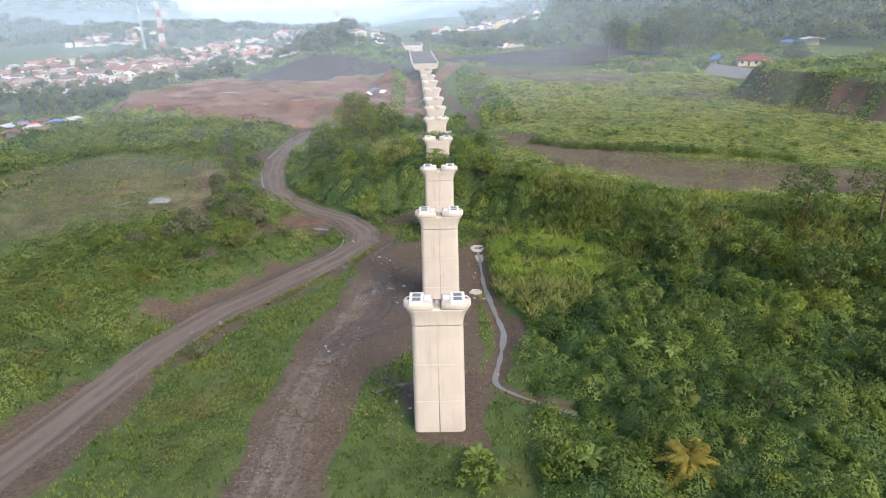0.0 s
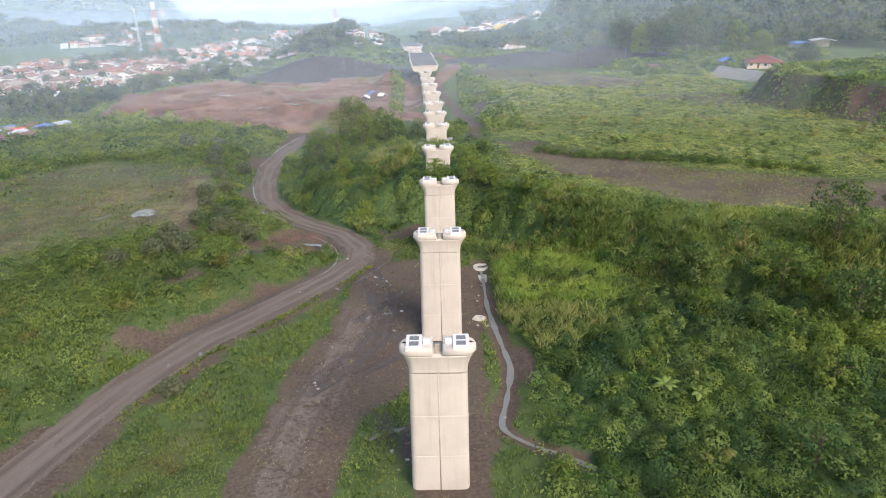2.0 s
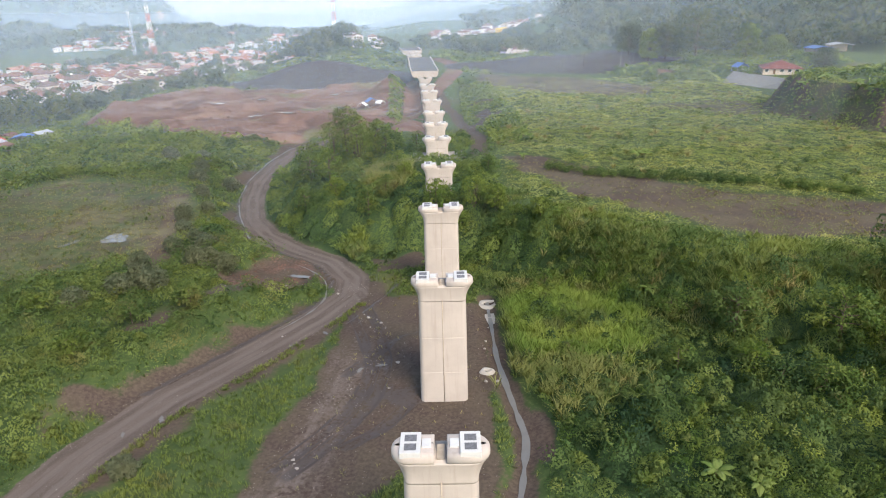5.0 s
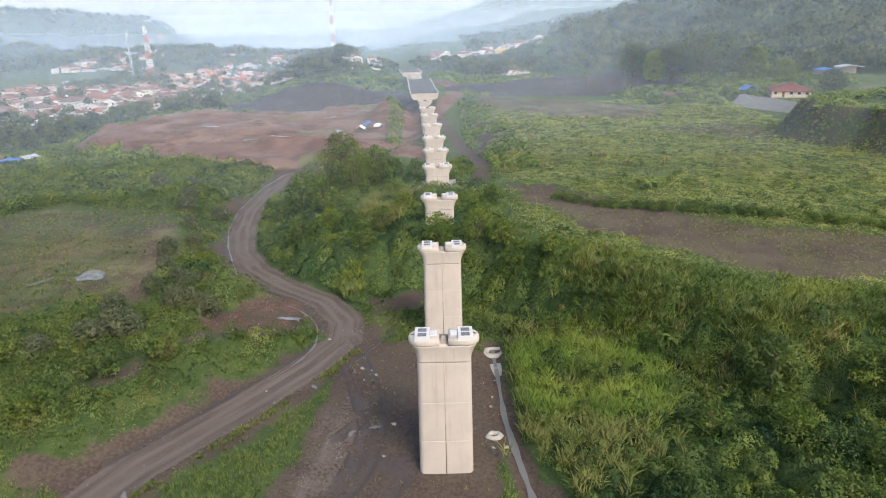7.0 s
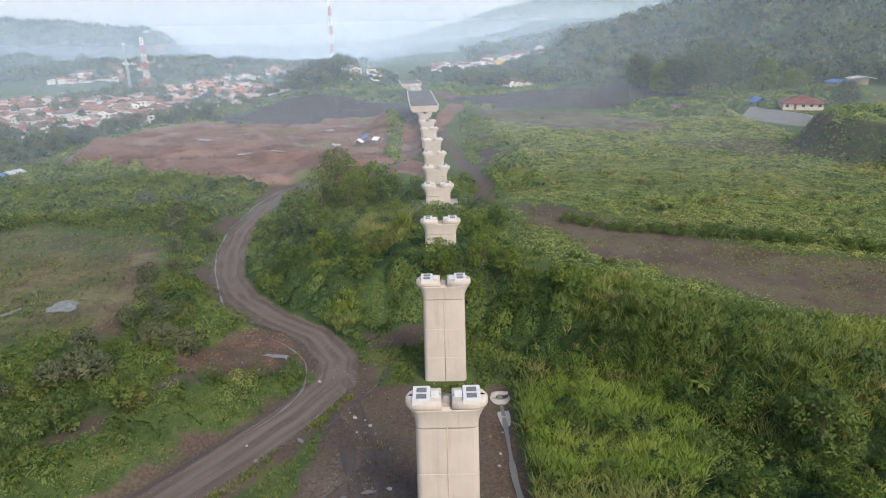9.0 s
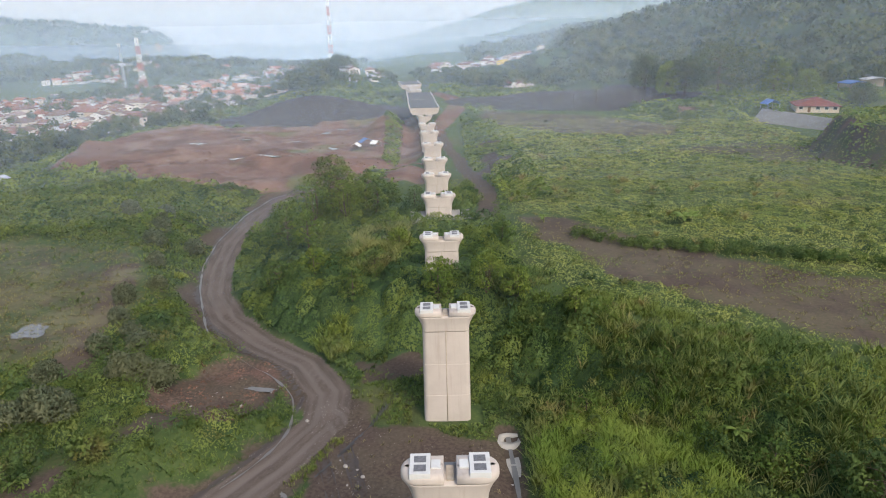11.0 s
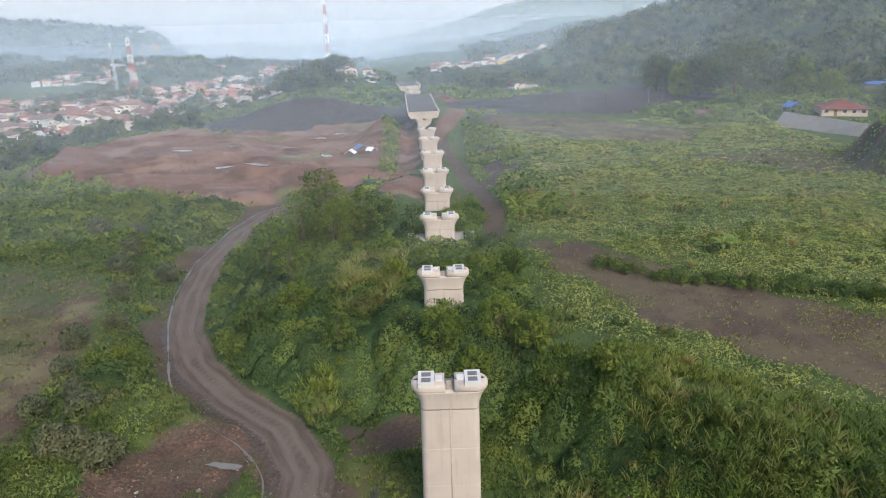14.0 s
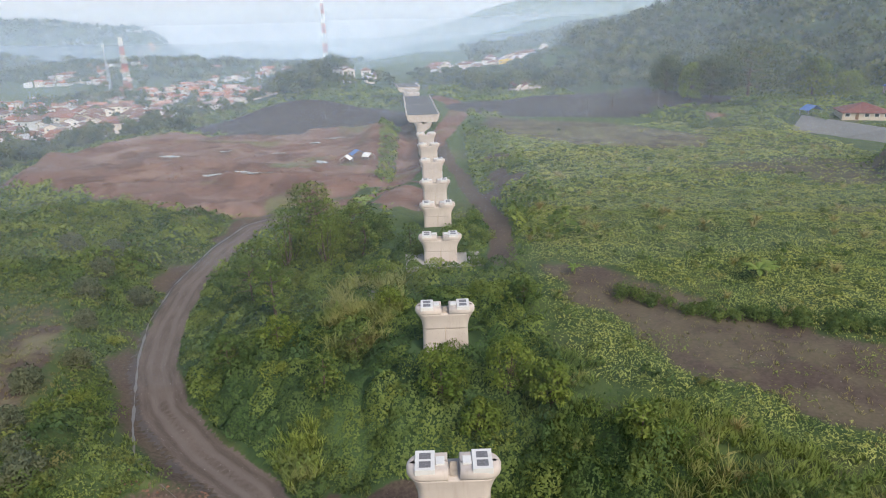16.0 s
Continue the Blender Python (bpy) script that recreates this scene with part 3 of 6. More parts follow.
def make_pier(x, y, top, turn):
    foot = land_at(x, y) - 0.6
    height = top - foot
    thing = empty("viaduct_pier", x, y, foot, turn)
    shaft_h = height - CAP_H
    lifts = max(1, round(shaft_h / 4.6))
    bm = bmesh.new()
    rings = []
    for k in range(lifts):
        z0, z1 = shaft_h * k / lifts, shaft_h * (k + 1) / lifts
        for z, inset in ((z0, 0.012 if k else 0.0), (z0 + 0.04, 0.0), (z0 + 0.14, 0.0), (z1 - 0.14, 0.0), (z1 - 0.04, 0.0), (z1, 0.012)):
            grow = (shaft_h - z) * 0.010
            rings.append((rounded(SHAFT_W + grow - inset, SHAFT_D + grow * 0.8 - inset, 0.62), z))
    part("shaft", loft(bm, rings), PIER, thing)
    # cap: flares sideways in a curve, with a rounded head split in two by a notch
    bm = bmesh.new()
    rings = []
    flare = CAP_H - 0.8
    for k in range(11):
        f = k / 10
        out = SHAFT_W + (CAP_W - SHAFT_W) * f ** 2.0
        rings.append((rounded(out, SHAFT_D + 0.2 * f ** 2, 0.62 + 0.7 * f), shaft_h + flare * f))
    part("pier_cap", loft(bm, rings), PIER, thing)
    z = shaft_h + flare
    top_z = z + 0.8
    for side in (-1, 1):
        rings = []
        for dz, grow in ((-0.004, 0.0), (0.12, 0.03), (0.5, 0.02), (0.68, -0.08), (0.77, -0.24), (0.8, -0.5)):
            ring = [(max(0.48 - min(0, grow) * 0.2, px), py) for px, py in rounded(CAP_W + grow, SHAFT_D + 0.2 + grow, 1.3 + min(grow, 0) * 0.5, 7)]
            rings.append(([(px * side, py) for px, py in (ring if side > 0 else ring[::-1])], z + dz))
        part("seat_block", loft(bmesh.new(), rings), PIER, thing)
        cx = side * 2.3
        plinth = part("bearing_plinth", box(bmesh.new(), cx - 0.8, cx + 0.8, -1.36, 1.2, top_z - 0.3, top_z + 0.22, 0.04), PAD, thing)
        # flat dark plates stand in for the shade inside two open bearing pockets
        for cy in (-0.62, 0.46):
            part("bearing_pocket", box(bmesh.new(), cx - 0.47, cx + 0.47, cy - 0.4, cy + 0.4, top_z + 0.2, top_z + 0.232, 0.01), POCKET_DARK, plinth, "dark grey plate for the shade in an open bearing pocket")
        part("stop_block", box(bmesh.new(), side * 1.08 - 0.36, side * 1.08 + 0.36, -0.5, 0.5, top_z - 0.3, top_z + 0.14, 0.04), PAD, thing)
    # dark gap between the two seats and the drain groove down the face
    bm = box(bmesh.new(), -0.3, 0.3, -0.9, 0.9, z - 0.01, z + 0.1, 0.02)
    part("drain_trough", bm, GROOVE, thing, "dirty drain trough between the seats")
    bm = bmesh.new()
    prof = [(rounded(0.055, 0.05, 0.03, 2), z) for z in (0.0, shaft_h + 0.2)]
    loft(bm, prof)
    for v in bm.verts:
        v.co.y -= SHAFT_D + 0.008 * (shaft_h - v.co.z) + 0.0
    part("drain_groove", bm, GROOVE, thing, "dark vertical drain groove")
    tagged(thing, "pale cast concrete viaduct pier with flared cap and bearing plinths", "bridge pier", "row of unfinished viaduct piers")
    return thing


for k, (px, py, pz) in enumerate(PIERS):
    a, b = PIERS[max(0, k - 1)], PIERS[min(len(PIERS) - 1, k + 1)]
    make_pier(px, py, pz, math.degrees(math.atan2(a[0] - b[0], b[1] - a[1])))

# ---- growing things ----
rng = np.random.default_rng(7)


class Leaves:
    """Collects leaf blades, each one folded quad, into one mesh that shades by the form of the whole plant."""

    def __init__(self):
        self.v, self.t, self.n = [], [], []

    def blades(self, base, tip, width, sag, tint, lie=None, form=None):
        """lie: the way that the blade's face looks (random if not given); form: the way out of the plant."""
        d = tip - base
        n = len(base)
        f = rng.normal(size=(n, 3)) if lie is None else lie + 0.22 * rng.normal(size=(n, 3))
        side = np.cross(d, f)
        side /= np.linalg.norm(side, axis=1, keepdims=True) + 1e-6
        if form is None:
            form = lie if lie is not None else np.array([0, 0, 1.0]) + 0.45 * d / (np.linalg.norm(d, axis=1, keepdims=True) + 1e-6) * np.array([1, 1, 0])
        form = form / (np.linalg.norm(form, axis=1, keepdims=True) + 1e-6) + 0.16 * rng.normal(size=(n, 3))
        form /= np.linalg.norm(form, axis=1, keepdims=True) + 1e-6
        side *= np.where((np.cross(side, d) * form).sum(1) < 0, -1.0, 1.0)[:, None]
        side *= np.asarray(width).reshape(-1, 1) * 0.5
        mid = base + 0.45 * d
        mid[:, 2] += sag
        self.v.append(np.stack([base, mid + side, tip, mid - side], 1))
        self.t.append(np.repeat(np.clip(tint, 0, 1), 4))
        self.n.append(np.repeat(form, 4, axis=0))

    def shells(self, x, y, z, rx, rz, count, leaf, tint, low=-0.15, droop=0.1, ratio=0.5, tight=False):
        """Leaves over the outside of rounded clumps, one row per clump."""
        m = len(x)
        if m == 0:
            return
        k = m * count
        u = rng.normal(size=(k, 3))
        u /= np.linalg.norm(u, axis=1, keepdims=True)
        u[:, 2] = np.where(u[:, 2] < low, -u[:, 2], u[:, 2])
        rep = lambda a: np.repeat(np.asarray(a, float) * np.ones(m), count)
        f = (0.86 + 0.16 * rng.random(k)) if tight else 0.62 + 0.42 * rng.random(k) ** 0.7
        c = np.stack([rep(x) + u[:, 0] * rep(rx) * f, rep(y) + u[:, 1] * rep(rx) * f, rep(z) + u[:, 2] * rep(rz) * f], 1)
        w = u * (0.2 if tight else 0.7) + rng.normal(size=(k, 3)) * 0.55
        w[:, 2] -= droop
        w /= np.linalg.norm(w, axis=1, keepdims=True)
        ln = rep(leaf) * (0.6 + 0.8 * rng.random(k))
        lie = u * 1.7 + np.array([0, 0, 0.4]) if tight else u * 0.7 + np.array([0, 0, 0.9])
        self.blades(c - w * ln[:, None] * 0.3, c + w * ln[:, None] * 0.7, ln * ratio, ln * 0.12, rep(tint) + 0.14 * (rng.random(k) - 0.5), lie, u + np.array([0, 0, 0.25]))

    def tufts(self, x, y, z, high, count, tint, spread=0.5, width=0.07):
        m = len(x)
        if m == 0:
            return
        k = m * count
        rep = lambda a: np.repeat(np.asarray(a, float) * np.ones(m), count)
        a = rng.random(k) * 6.283
        h = rep(high) * (0.55 + 0.6 * rng.random(k))
        lean = h * spread * (0.25 + rng.random(k))
        base = np.stack([rep(x) + rng.normal(size=k) * 0.16, rep(y) + rng.normal(size=k) * 0.16, rep(z) - 0.05], 1)
        tip = base + np.stack([np.cos(a) * lean, np.sin(a) * lean, h], 1)
        d = (tip - base) / np.linalg.norm(tip - base, axis=1, keepdims=True)
        self.blades(base, tip, h * width + 0.03, h * 0.16, rep(tint) + 0.18 * (rng.random(k) - 0.5), np.array([0, 0, 1.0]) - d * d[:, 2:] + 0.2 * rng.normal(size=(k, 3)), np.array([0, 0, 1.0]) + 0.3 * d)

    def done(self, name, mat, parent=None):
        v = np.concatenate(self.v)
        n = len(v)
        ob = mesh_object(name, v.reshape(-1, 3), np.arange(n * 4).reshape(n, 4), mat, parent, True)
        point_values(ob, "tint", np.concatenate(self.t))
        a = ob.data.attributes.new("custom_normal", "FLOAT_VECTOR", "POINT")
        a.data.foreach_set("vector", np.concatenate(self.n).astype(np.float32).ravel())
        return ob


def scatter(x0, x1, y0, y1, per_m2, keep):
    """Random places in a rectangle, thinned by keep(x, y)."""
    n = int((x1 - x0) * (y1 - y0) * per_m2)
    x, y = x0 + (x1 - x0) * rng.random(n), y0 + (y1 - y0) * rng.random(n)
    k = rng.random(n) < keep(x, y)
    return x[k], y[k]


def pier_free(x, y, r=2.4):
    out = np.ones(np.shape(x), bool)
    for px, py, _ in PIERS:
        out &= (np.abs(x - px) > r + 2.3) | (np.abs(y - py) > r)
    return out


def open_ground(x, y):
    """1 where plants may grow, 0 on roads and bare earth."""
    road, dirt, red, spoil, wet = zones(x, y)
    return np.clip(1 - 1.6 * np.maximum.reduce([road * 1.2, dirt * 0.95, red, spoil]), 0, 1) * pier_free(x, y)


def west_of_road(x, y):
    return np.interp(y, ROAD_X[:, 1], ROAD_X[:, 0]) - x


# undergrowth right of the stream and up the scarp
def jungle(x, y):
    s = y - rim(x)
    return open_ground(x, y) * ss(8.5, 11.5, x - 0.02 * (y - 70) + 5.0 * ss(126, 132, y)) * (s < 12) * np.where(s > 3, 1 - ss(3, 11, s), 1)


def canopy(name, mat, label, category, area, keep, per_m2, leaf, spacing, low, high, seed, wide=0.85, ratio=0.5, tint=0.5, spread=0.75):
    """Close growth: rounded plants side by side, their outside covered with leaves, hue plant by plant."""
    x0, x1, y0, y1 = area
    leaf, ratio = leaf * 1.12, ratio * 1.2
    x, y = scatter(x0, x1, y0, y1, per_m2 * 1.5, keep)

    def rnd(i, j, q):
        v = np.sin(i * 12.9898 + j * 78.233 + seed * 3.7 + q * 37.719) * 43758.5453
        return v - np.floor(v)

    def cover(x, y):
        ci, cj = np.floor(x / spacing), np.floor(y / spacing)
        best, hue = np.full(x.shape, 0.12), np.full(x.shape, 0.4)
        for di in (-1, 0, 1):
            for dj in (-1, 0, 1):
                i, j = ci + di, cj + dj
                px, py = (i + 0.15 + 0.7 * rnd(i, j, 0)) * spacing, (j + 0.15 + 0.7 * rnd(i, j, 1)) * spacing
                f = rnd(i, j, 2)
                h = low + (high - low) * f ** 1.3
                r = spacing * (0.55 + 0.4 * f) * wide
                d2 = ((x - px) ** 2 + (y - py) ** 2) / r ** 2
                c = h * np.sqrt(np.clip(1 - d2, 0, 1))
                hue = np.where(c > best, rnd(i, j, 3), hue)
                best = np.maximum(best, c)
        return best * (0.86 + 0.2 * vnoise(x, y, spacing * 0.3, seed)), hue

    e = 0.2
    gx_ = (cover(x + e, y)[0] - cover(x - e, y)[0] + land(x + e, y) - land(x - e, y)) / (2 * e)
    gy_ = (cover(x, y + e)[0] - cover(x, y - e)[0] + land(x, y + e) - land(x, y - e)) / (2 * e)
    nrm = np.stack([-gx_, -gy_, np.ones_like(gx_)], 1)
    nrm /= np.linalg.norm(nrm, axis=1, keepdims=True)
    steep = rng.random(len(x)) < 0.5 / np.clip(nrm[:, 2], 0.3, 1)
    x, y, nrm = x[steep], y[steep], nrm[steep]
    c, hue = cover(x, y)
    c = c * (0.88 + 0.2 * vnoise(x, y, leaf * 1.6, seed))
    k = len(x)
    w = rng.normal(size=(k, 3))
    w -= nrm * (w * nrm).sum(1, keepdims=True) * 0.6
    w += nrm * 0.35
    w[:, 2] -= 0.15
    w /= np.linalg.norm(w, axis=1, keepdims=True)
    ln = leaf * (0.55 + 0.9 * rng.random(k))
    pos = np.stack([x, y, land(x, y) + c * (1 - 0.2 * rng.random(k) ** 2)], 1)
    lv = Leaves()
    lv.blades(pos - w * ln[:, None] * 0.4, pos + w * ln[:, None] * 0.6, ln * ratio, ln * 0.1, tint + spread * (hue - 0.5) + 0.1 * (rng.random(k) - 0.5) + 0.3 * fbm(x, y, 13, seed + 3), nrm, nrm + np.array([0, 0, 0.2]))
    return tagged(lv.done(name, mat), label, category, kind="stuff")


def fine_patch(x, y):
    return ss(-0.1, 0.25, fbm(x, y, 6, 45))


canopy("jungle_undergrowth", THICKET, "dense green tropical undergrowth on the slope by the stream", "undergrowth", (8, 62, 44, 165), lambda x, y: jungle(x, y) * (1 - 0.7 * fine_patch(x, y)), 39, 0.31, 3.3, 0.5, 3.9, 41, ratio=0.45, wide=0.8, spread=0.95)
canopy("fine_leaved_shrubs", FINE, "bright fine-leaved shrubs and creepers among the undergrowth", "shrubs", (8, 62, 44, 165), lambda x, y: jungle(x, y) * fine_patch(x, y), 46, 0.27, 2.2, 0.5, 2.9, 48, ratio=0.34, spread=0.9)
canopy("gully_undergrowth", THICKET, "dense dark undergrowth in the gully", "undergrowth", (62, 125, 46, 135), jungle, 13, 0.55, 2.8, 0.8, 3.2, 42)
lv = Leaves()
x, y = scatter(9, 75, 46, 160, 0.05, jungle)
r = 0.5 + 0.5 * rng.random(len(x))
lv.shells(x, y, land(x, y) + 1.5 + 0.9 * rng.random(len(x)), r, r, 60, 0.4, 0.25 + 0.6 * rng.random(len(x)))
tagged(lv.done("bright_shrubs", WEED), "brighter green leafy shrubs among the undergrowth", "shrubs", kind="stuff")

# leafy bushes standing out of the lower growth
def leafy_bushes(name, mat, label, area, per_m2, keep, lo, hi, leaf, count, seed, tall=0.8):
    lv = Leaves()
    x, y = scatter(*area, per_m2, keep)
    r = lo + (hi - lo) * rng.random(len(x)) ** 1.6
    hue = 0.35 + 0.6 * rng.random(len(x)) + 0.25 * fbm(x, y, 14, seed)
    for ox, oy, f in ((0, 0, 1.0), (0.75, 0.3, 0.62), (-0.5, 0.65, 0.7), (-0.3, -0.75, 0.6)):
        lv.shells(x + ox * r, y + oy * r, land(x, y) + r * tall * f, r * f, r * f * 0.85, int(count * f * f) + 6, leaf, hue, low=-0.35, droop=0.2, ratio=0.36)
    return tagged(lv.done(name, mat), label, "bushes", kind="stuff")


leafy_bushes("slope_bushes", FINE, "bright leafy bushes rising from the undergrowth by the stream", (9, 62, 46, 150), 0.045, jungle, 0.7, 1.9, 0.34, 130, 181)
leafy_bushes("dark_slope_bushes", THICKET, "dark leafy bushes rising from the undergrowth by the stream", (9, 80, 46, 150), 0.03, jungle, 0.8, 2.3, 0.4, 130, 182)


# reeds and tall grass: scarp, stream bank, knoll
def bank_grass(x, y):
    return (1 - ss(8, 13, np.hypot(x - 18, (y - 115) / 1.2))) * ss(8, 10, x) * ss(-0.5, 0.0, fbm(x, y, 5, 56))


def reeds(x, y):
    s = y - rim(x)
    scarp = ss(-14, -4, s) * (1 - ss(3, 9, s)) * ss(4, 10, x) * ss(-0.35, 0.25, fbm(x, y, 10, 51))
    bank = (1 - ss(4, 16, np.hypot((x - 14) / 1.0, (y - 112) / 1.6))) * 0.9
    knoll = (1 - ss(4, 7, np.hypot((x + 14.5) / 1.0, (y - 181) / 3.0))) * ss(-0.12, 0.12, fbm(x, y, 5, 57)) * 0.9
    knoll2 = (1 - ss(2, 4, np.hypot(x + 21, y - 150)))
    return open_ground(x, y) * np.maximum.reduce([scarp * 0.55, bank, knoll, knoll2])


lv = Leaves()
x, y = scatter(-32, 95, 88, 190, 2.2, lambda x, y: reeds(x, y) * (bank_grass(x, y) < 0.3))
lv.tufts(x, y, land(x, y) + 1.0, 1.7 + 0.6 * fbm(x, y, 6, 52), 17, 0.5 + 0.5 * fbm(x, y, 8, 53), 0.95, 0.042)
lush = Leaves()
x, y = scatter(6, 34, 96, 136, 3.6, lambda x, y: bank_grass(x, y) * open_ground(x, y))
lush.tufts(x, y, land(x, y) + 1.0, 1.6 + 0.6 * fbm(x, y, 5, 54), 26, 0.62 + 0.5 * fbm(x, y, 6, 55), 0.7, 0.034)
x, y = scatter(-32, -14, 146, 170, 2.0, lambda x, y: (np.hypot(x + 21, y - 152) < 4.5) * open_ground(x, y))
lush.tufts(x, y, land(x, y) + 0.5, 1.7, 22, 0.6 + 0.3 * rng.random(len(x)), 0.7, 0.034)
tagged(lush.done("lush_grass", LUSH), "bright lush grass on the stream bank", "tall grass", kind="stuff")
tagged(lv.done("tall_grass", REED), "tall arching grass, partly dry, on the banks", "tall grass", kind="stuff")

lv = Leaves()
x, y = scatter(6, 90, 95, 185, 3.0, lambda x, y: ss(1, 4, y - rim(x)) * (1 - ss(16, 22, y - rim(x))) * open_ground(x, y) * ss(-0.5, 0.1, fbm(x, y, 6, 57)))
lv.tufts(x, y, land(x, y), 1.1 + 0.4 * fbm(x, y, 6, 58), 13, 0.5 + 0.5 * fbm(x, y, 7, 59), 0.85, 0.06)
tagged(lv.done("rim_grass", GRASS), "rough grass along the top of the scarp", "grass", kind="stuff")

# knoll: thick growth round the fourth pier
def knoll(x, y):
    inner = (1 - ss(9, 13, x)) * ss(139, 144, y) * (1 - ss(222, 234, y)) * (west_of_road(x, y) < -4.0) * np.where(y > 205, 1 - ss(-16, -12, x) * (1 - ss(-3, 1, x)), 1)
    return open_ground(x, y) * inner


canopy("knoll_undergrowth", THICKET, "thick green undergrowth covering the knoll under the piers", "undergrowth", (-56, 13, 138, 236), knoll, 27, 0.37, 3.0, 0.4, 3.6, 61, tint=0.66, ratio=0.42, spread=0.95)

canopy("pier_foot_weeds", WEED, "low weeds and creepers at the foot of the piers", "weeds", (-9, 10, 124, 154), lambda x, y: open_ground(x, y) * (1 - jungle(x, y)) * (1 - knoll(x, y)), 24, 0.32, 1.3, 0.15, 0.8, 66)
canopy("spur_scrub", LEAF, "green scrub on the spur beside the deck", "scrub", (-32, -16, 298, 420), lambda x, y: ss(-27, -25, x + 0.06 * (y - 330)) * (1 - ss(-21, -19, x + 0.03 * (y - 330))) * (along(HAUL, x, y) > 2.5), 6.0, 0.7, 2.4, 0.5, 2.4, 68)

canopy("verge_bushes", WEED, "bright green weeds and low bushes on the verge between road and track", "weeds", (-60, 6, 47, 132), lambda x, y: open_ground(x, y) * (west_of_road(x, y) < -4.2) * ss(-0.05, 0.3, fbm(x, y, 9, 73)), 22, 0.27, 2.6, 0.2, 1.6, 74, tint=0.55, spread=0.6, ratio=0.32)


# weeds on the bank west of the road
def west_bank(x, y):
    w = west_of_road(x, y)
    f = inside(FIELD_LEFT, x, y)
    return open_ground(x, y) * ss(3.5, 7, w) * (1 - ss(-4, 1, f)) * (0.72 + 0.28 * ss(-0.3, 0.3, fbm(x, y, 12, 71)))


canopy("roadside_weeds", WEED, "leafy green weeds and low shrubs beside the dirt road", "weeds", (-84, -14, 50, 152), west_bank, 21, 0.33, 3.6, 0.2, 3.5, 71, tint=0.48, spread=0.9, ratio=0.38, wide=0.8)
canopy("field_edge_shrubs", WEED, "green shrubs and weeds round the left field", "shrubs", (-150, -45, 150, 275), west_bank, 9.5, 0.5, 4.2, 0.4, 3.6, 72, tint=0.55, ratio=0.42, spread=0.9)

leafy_bushes("bank_bushes", WEED, "leafy green bushes on the bank beside the dirt road", (-84, -16, 50, 150), 0.05, west_bank, 0.6, 1.7, 0.32, 120, 183)
leafy_bushes("field_side_bushes", LEAF, "green bushes round the left field and along the road", (-140, -45, 150, 275), 0.03, west_bank, 0.8, 2.3, 0.46, 90, 184)
leafy_bushes("knoll_bushes", LEAF, "leafy bushes crowding the knoll", (-56, 12, 140, 230), 0.05, knoll, 0.7, 2.0, 0.36, 120, 185)

# rank grass on every green patch near the valley floor
def grassy(x, y):
    w = west_of_road(x, y)
    f = inside(FIELD_LEFT, x, y)
    left = ss(3.2, 4.5, w) * (1 - 0.8 * ss(-3, 3, f))
    mid = (w < -3.2) * (x < 9) * (y < 150)
    return open_ground(x, y) * np.maximum(left, mid * 1.0) * (0.35 + 0.65 * ss(-0.4, 0.3, fbm(x, y, 5, 81)))


lv = Leaves()
x, y = scatter(-78, 9, 48, 155, 3.0, grassy)
lv.tufts(x, y, land(x, y), 0.55 + 0.35 * fbm(x, y, 6, 82), 10, 0.5 + 0.5 * fbm(x, y, 7, 83), 0.8, 0.06)
x, y = scatter(-130, 9, 155, 260, 0.9, grassy)
lv.tufts(x, y, land(x, y), 0.8 + 0.4 * fbm(x, y, 6, 82), 9, 0.5 + 0.5 * fbm(x, y, 7, 83), 0.85, 0.11)
x, y = scatter(-50, -14, 78, 127, 5.0, lambda x, y: (np.abs(along(ROAD, x, y) - 4.3 - 0.4 * fbm(x, y, 5, 86)) < 0.7) * (west_of_road(x, y) < 0) * ss(-0.5, 0.0, fbm(x, y, 6, 85)))
lv.tufts(x, y, land(x, y), 0.5, 14, 0.6 + 0.4 * fbm(x, y, 5, 83), 0.8, 0.06)
tagged(lv.done("rank_grass", GRASS), "rank green grass tufts with dry patches", "grass", kind="stuff")

# sparse tufts on the bare fields and yard
lv = Leaves()
x, y = scatter(-125, 110, 46, 212, 1.3, lambda x, y: ((0.34 + 0.6 * ss(-0.1, 0.5, fbm(x, y, 9, 91))) * (inside(FIELD_LEFT, x, y) > -3) + (0.22 + 0.5 * ss(0.0, 0.5, fbm(x, y, 6, 92))) * (inside(FIELD_RIGHT, x, y) > -2) + 0.06 * (inside(YARD, x, y) > -1)) * pier_free(x, y))
lv.tufts(x, y, land(x, y), 0.42 + 0.15 * fbm(x, y, 6, 93), 7, 0.6 + 0.5 * fbm(x, y, 9, 94), 0.9, 0.09)
tagged(lv.done("sparse_grass", STRAW), "sparse low grass tufts on bare brown soil", "grass", kind="stuff")

# the overgrown field on the plateau
def plateau_field(x, y):
    s = y - rim(x)
    return open_ground(x, y) * ss(14, 20, s) * ss(11, 17, x) * (1 - ss(338, 352, y)) * (x < 0.72 * y)


canopy("field_weeds", CROP, "yellow-green weeds covering the terrace field", "weeds", (11, 125, 110, 240), lambda x, y: plateau_field(x, y) * (0.5 + 0.5 * ss(-0.45, 0.0, fbm(x, y, 14, 108))), 19, 0.33, 2.4, 0.2, 1.5, 101, ratio=0.27, tint=0.5, spread=0.6, wide=0.75)
canopy("far_field_weeds", CROP, "yellow-green weeds on the far part of the terrace field", "weeds", (11, 125, 240, 352), lambda x, y: plateau_field(x, y) * (0.5 + 0.5 * ss(-0.45, 0.0, fbm(x, y, 14, 108))), 6.5, 0.62, 3.6, 0.25, 1.9, 103, ratio=0.3, tint=0.5, spread=0.6, wide=0.75)
lv = Leaves()
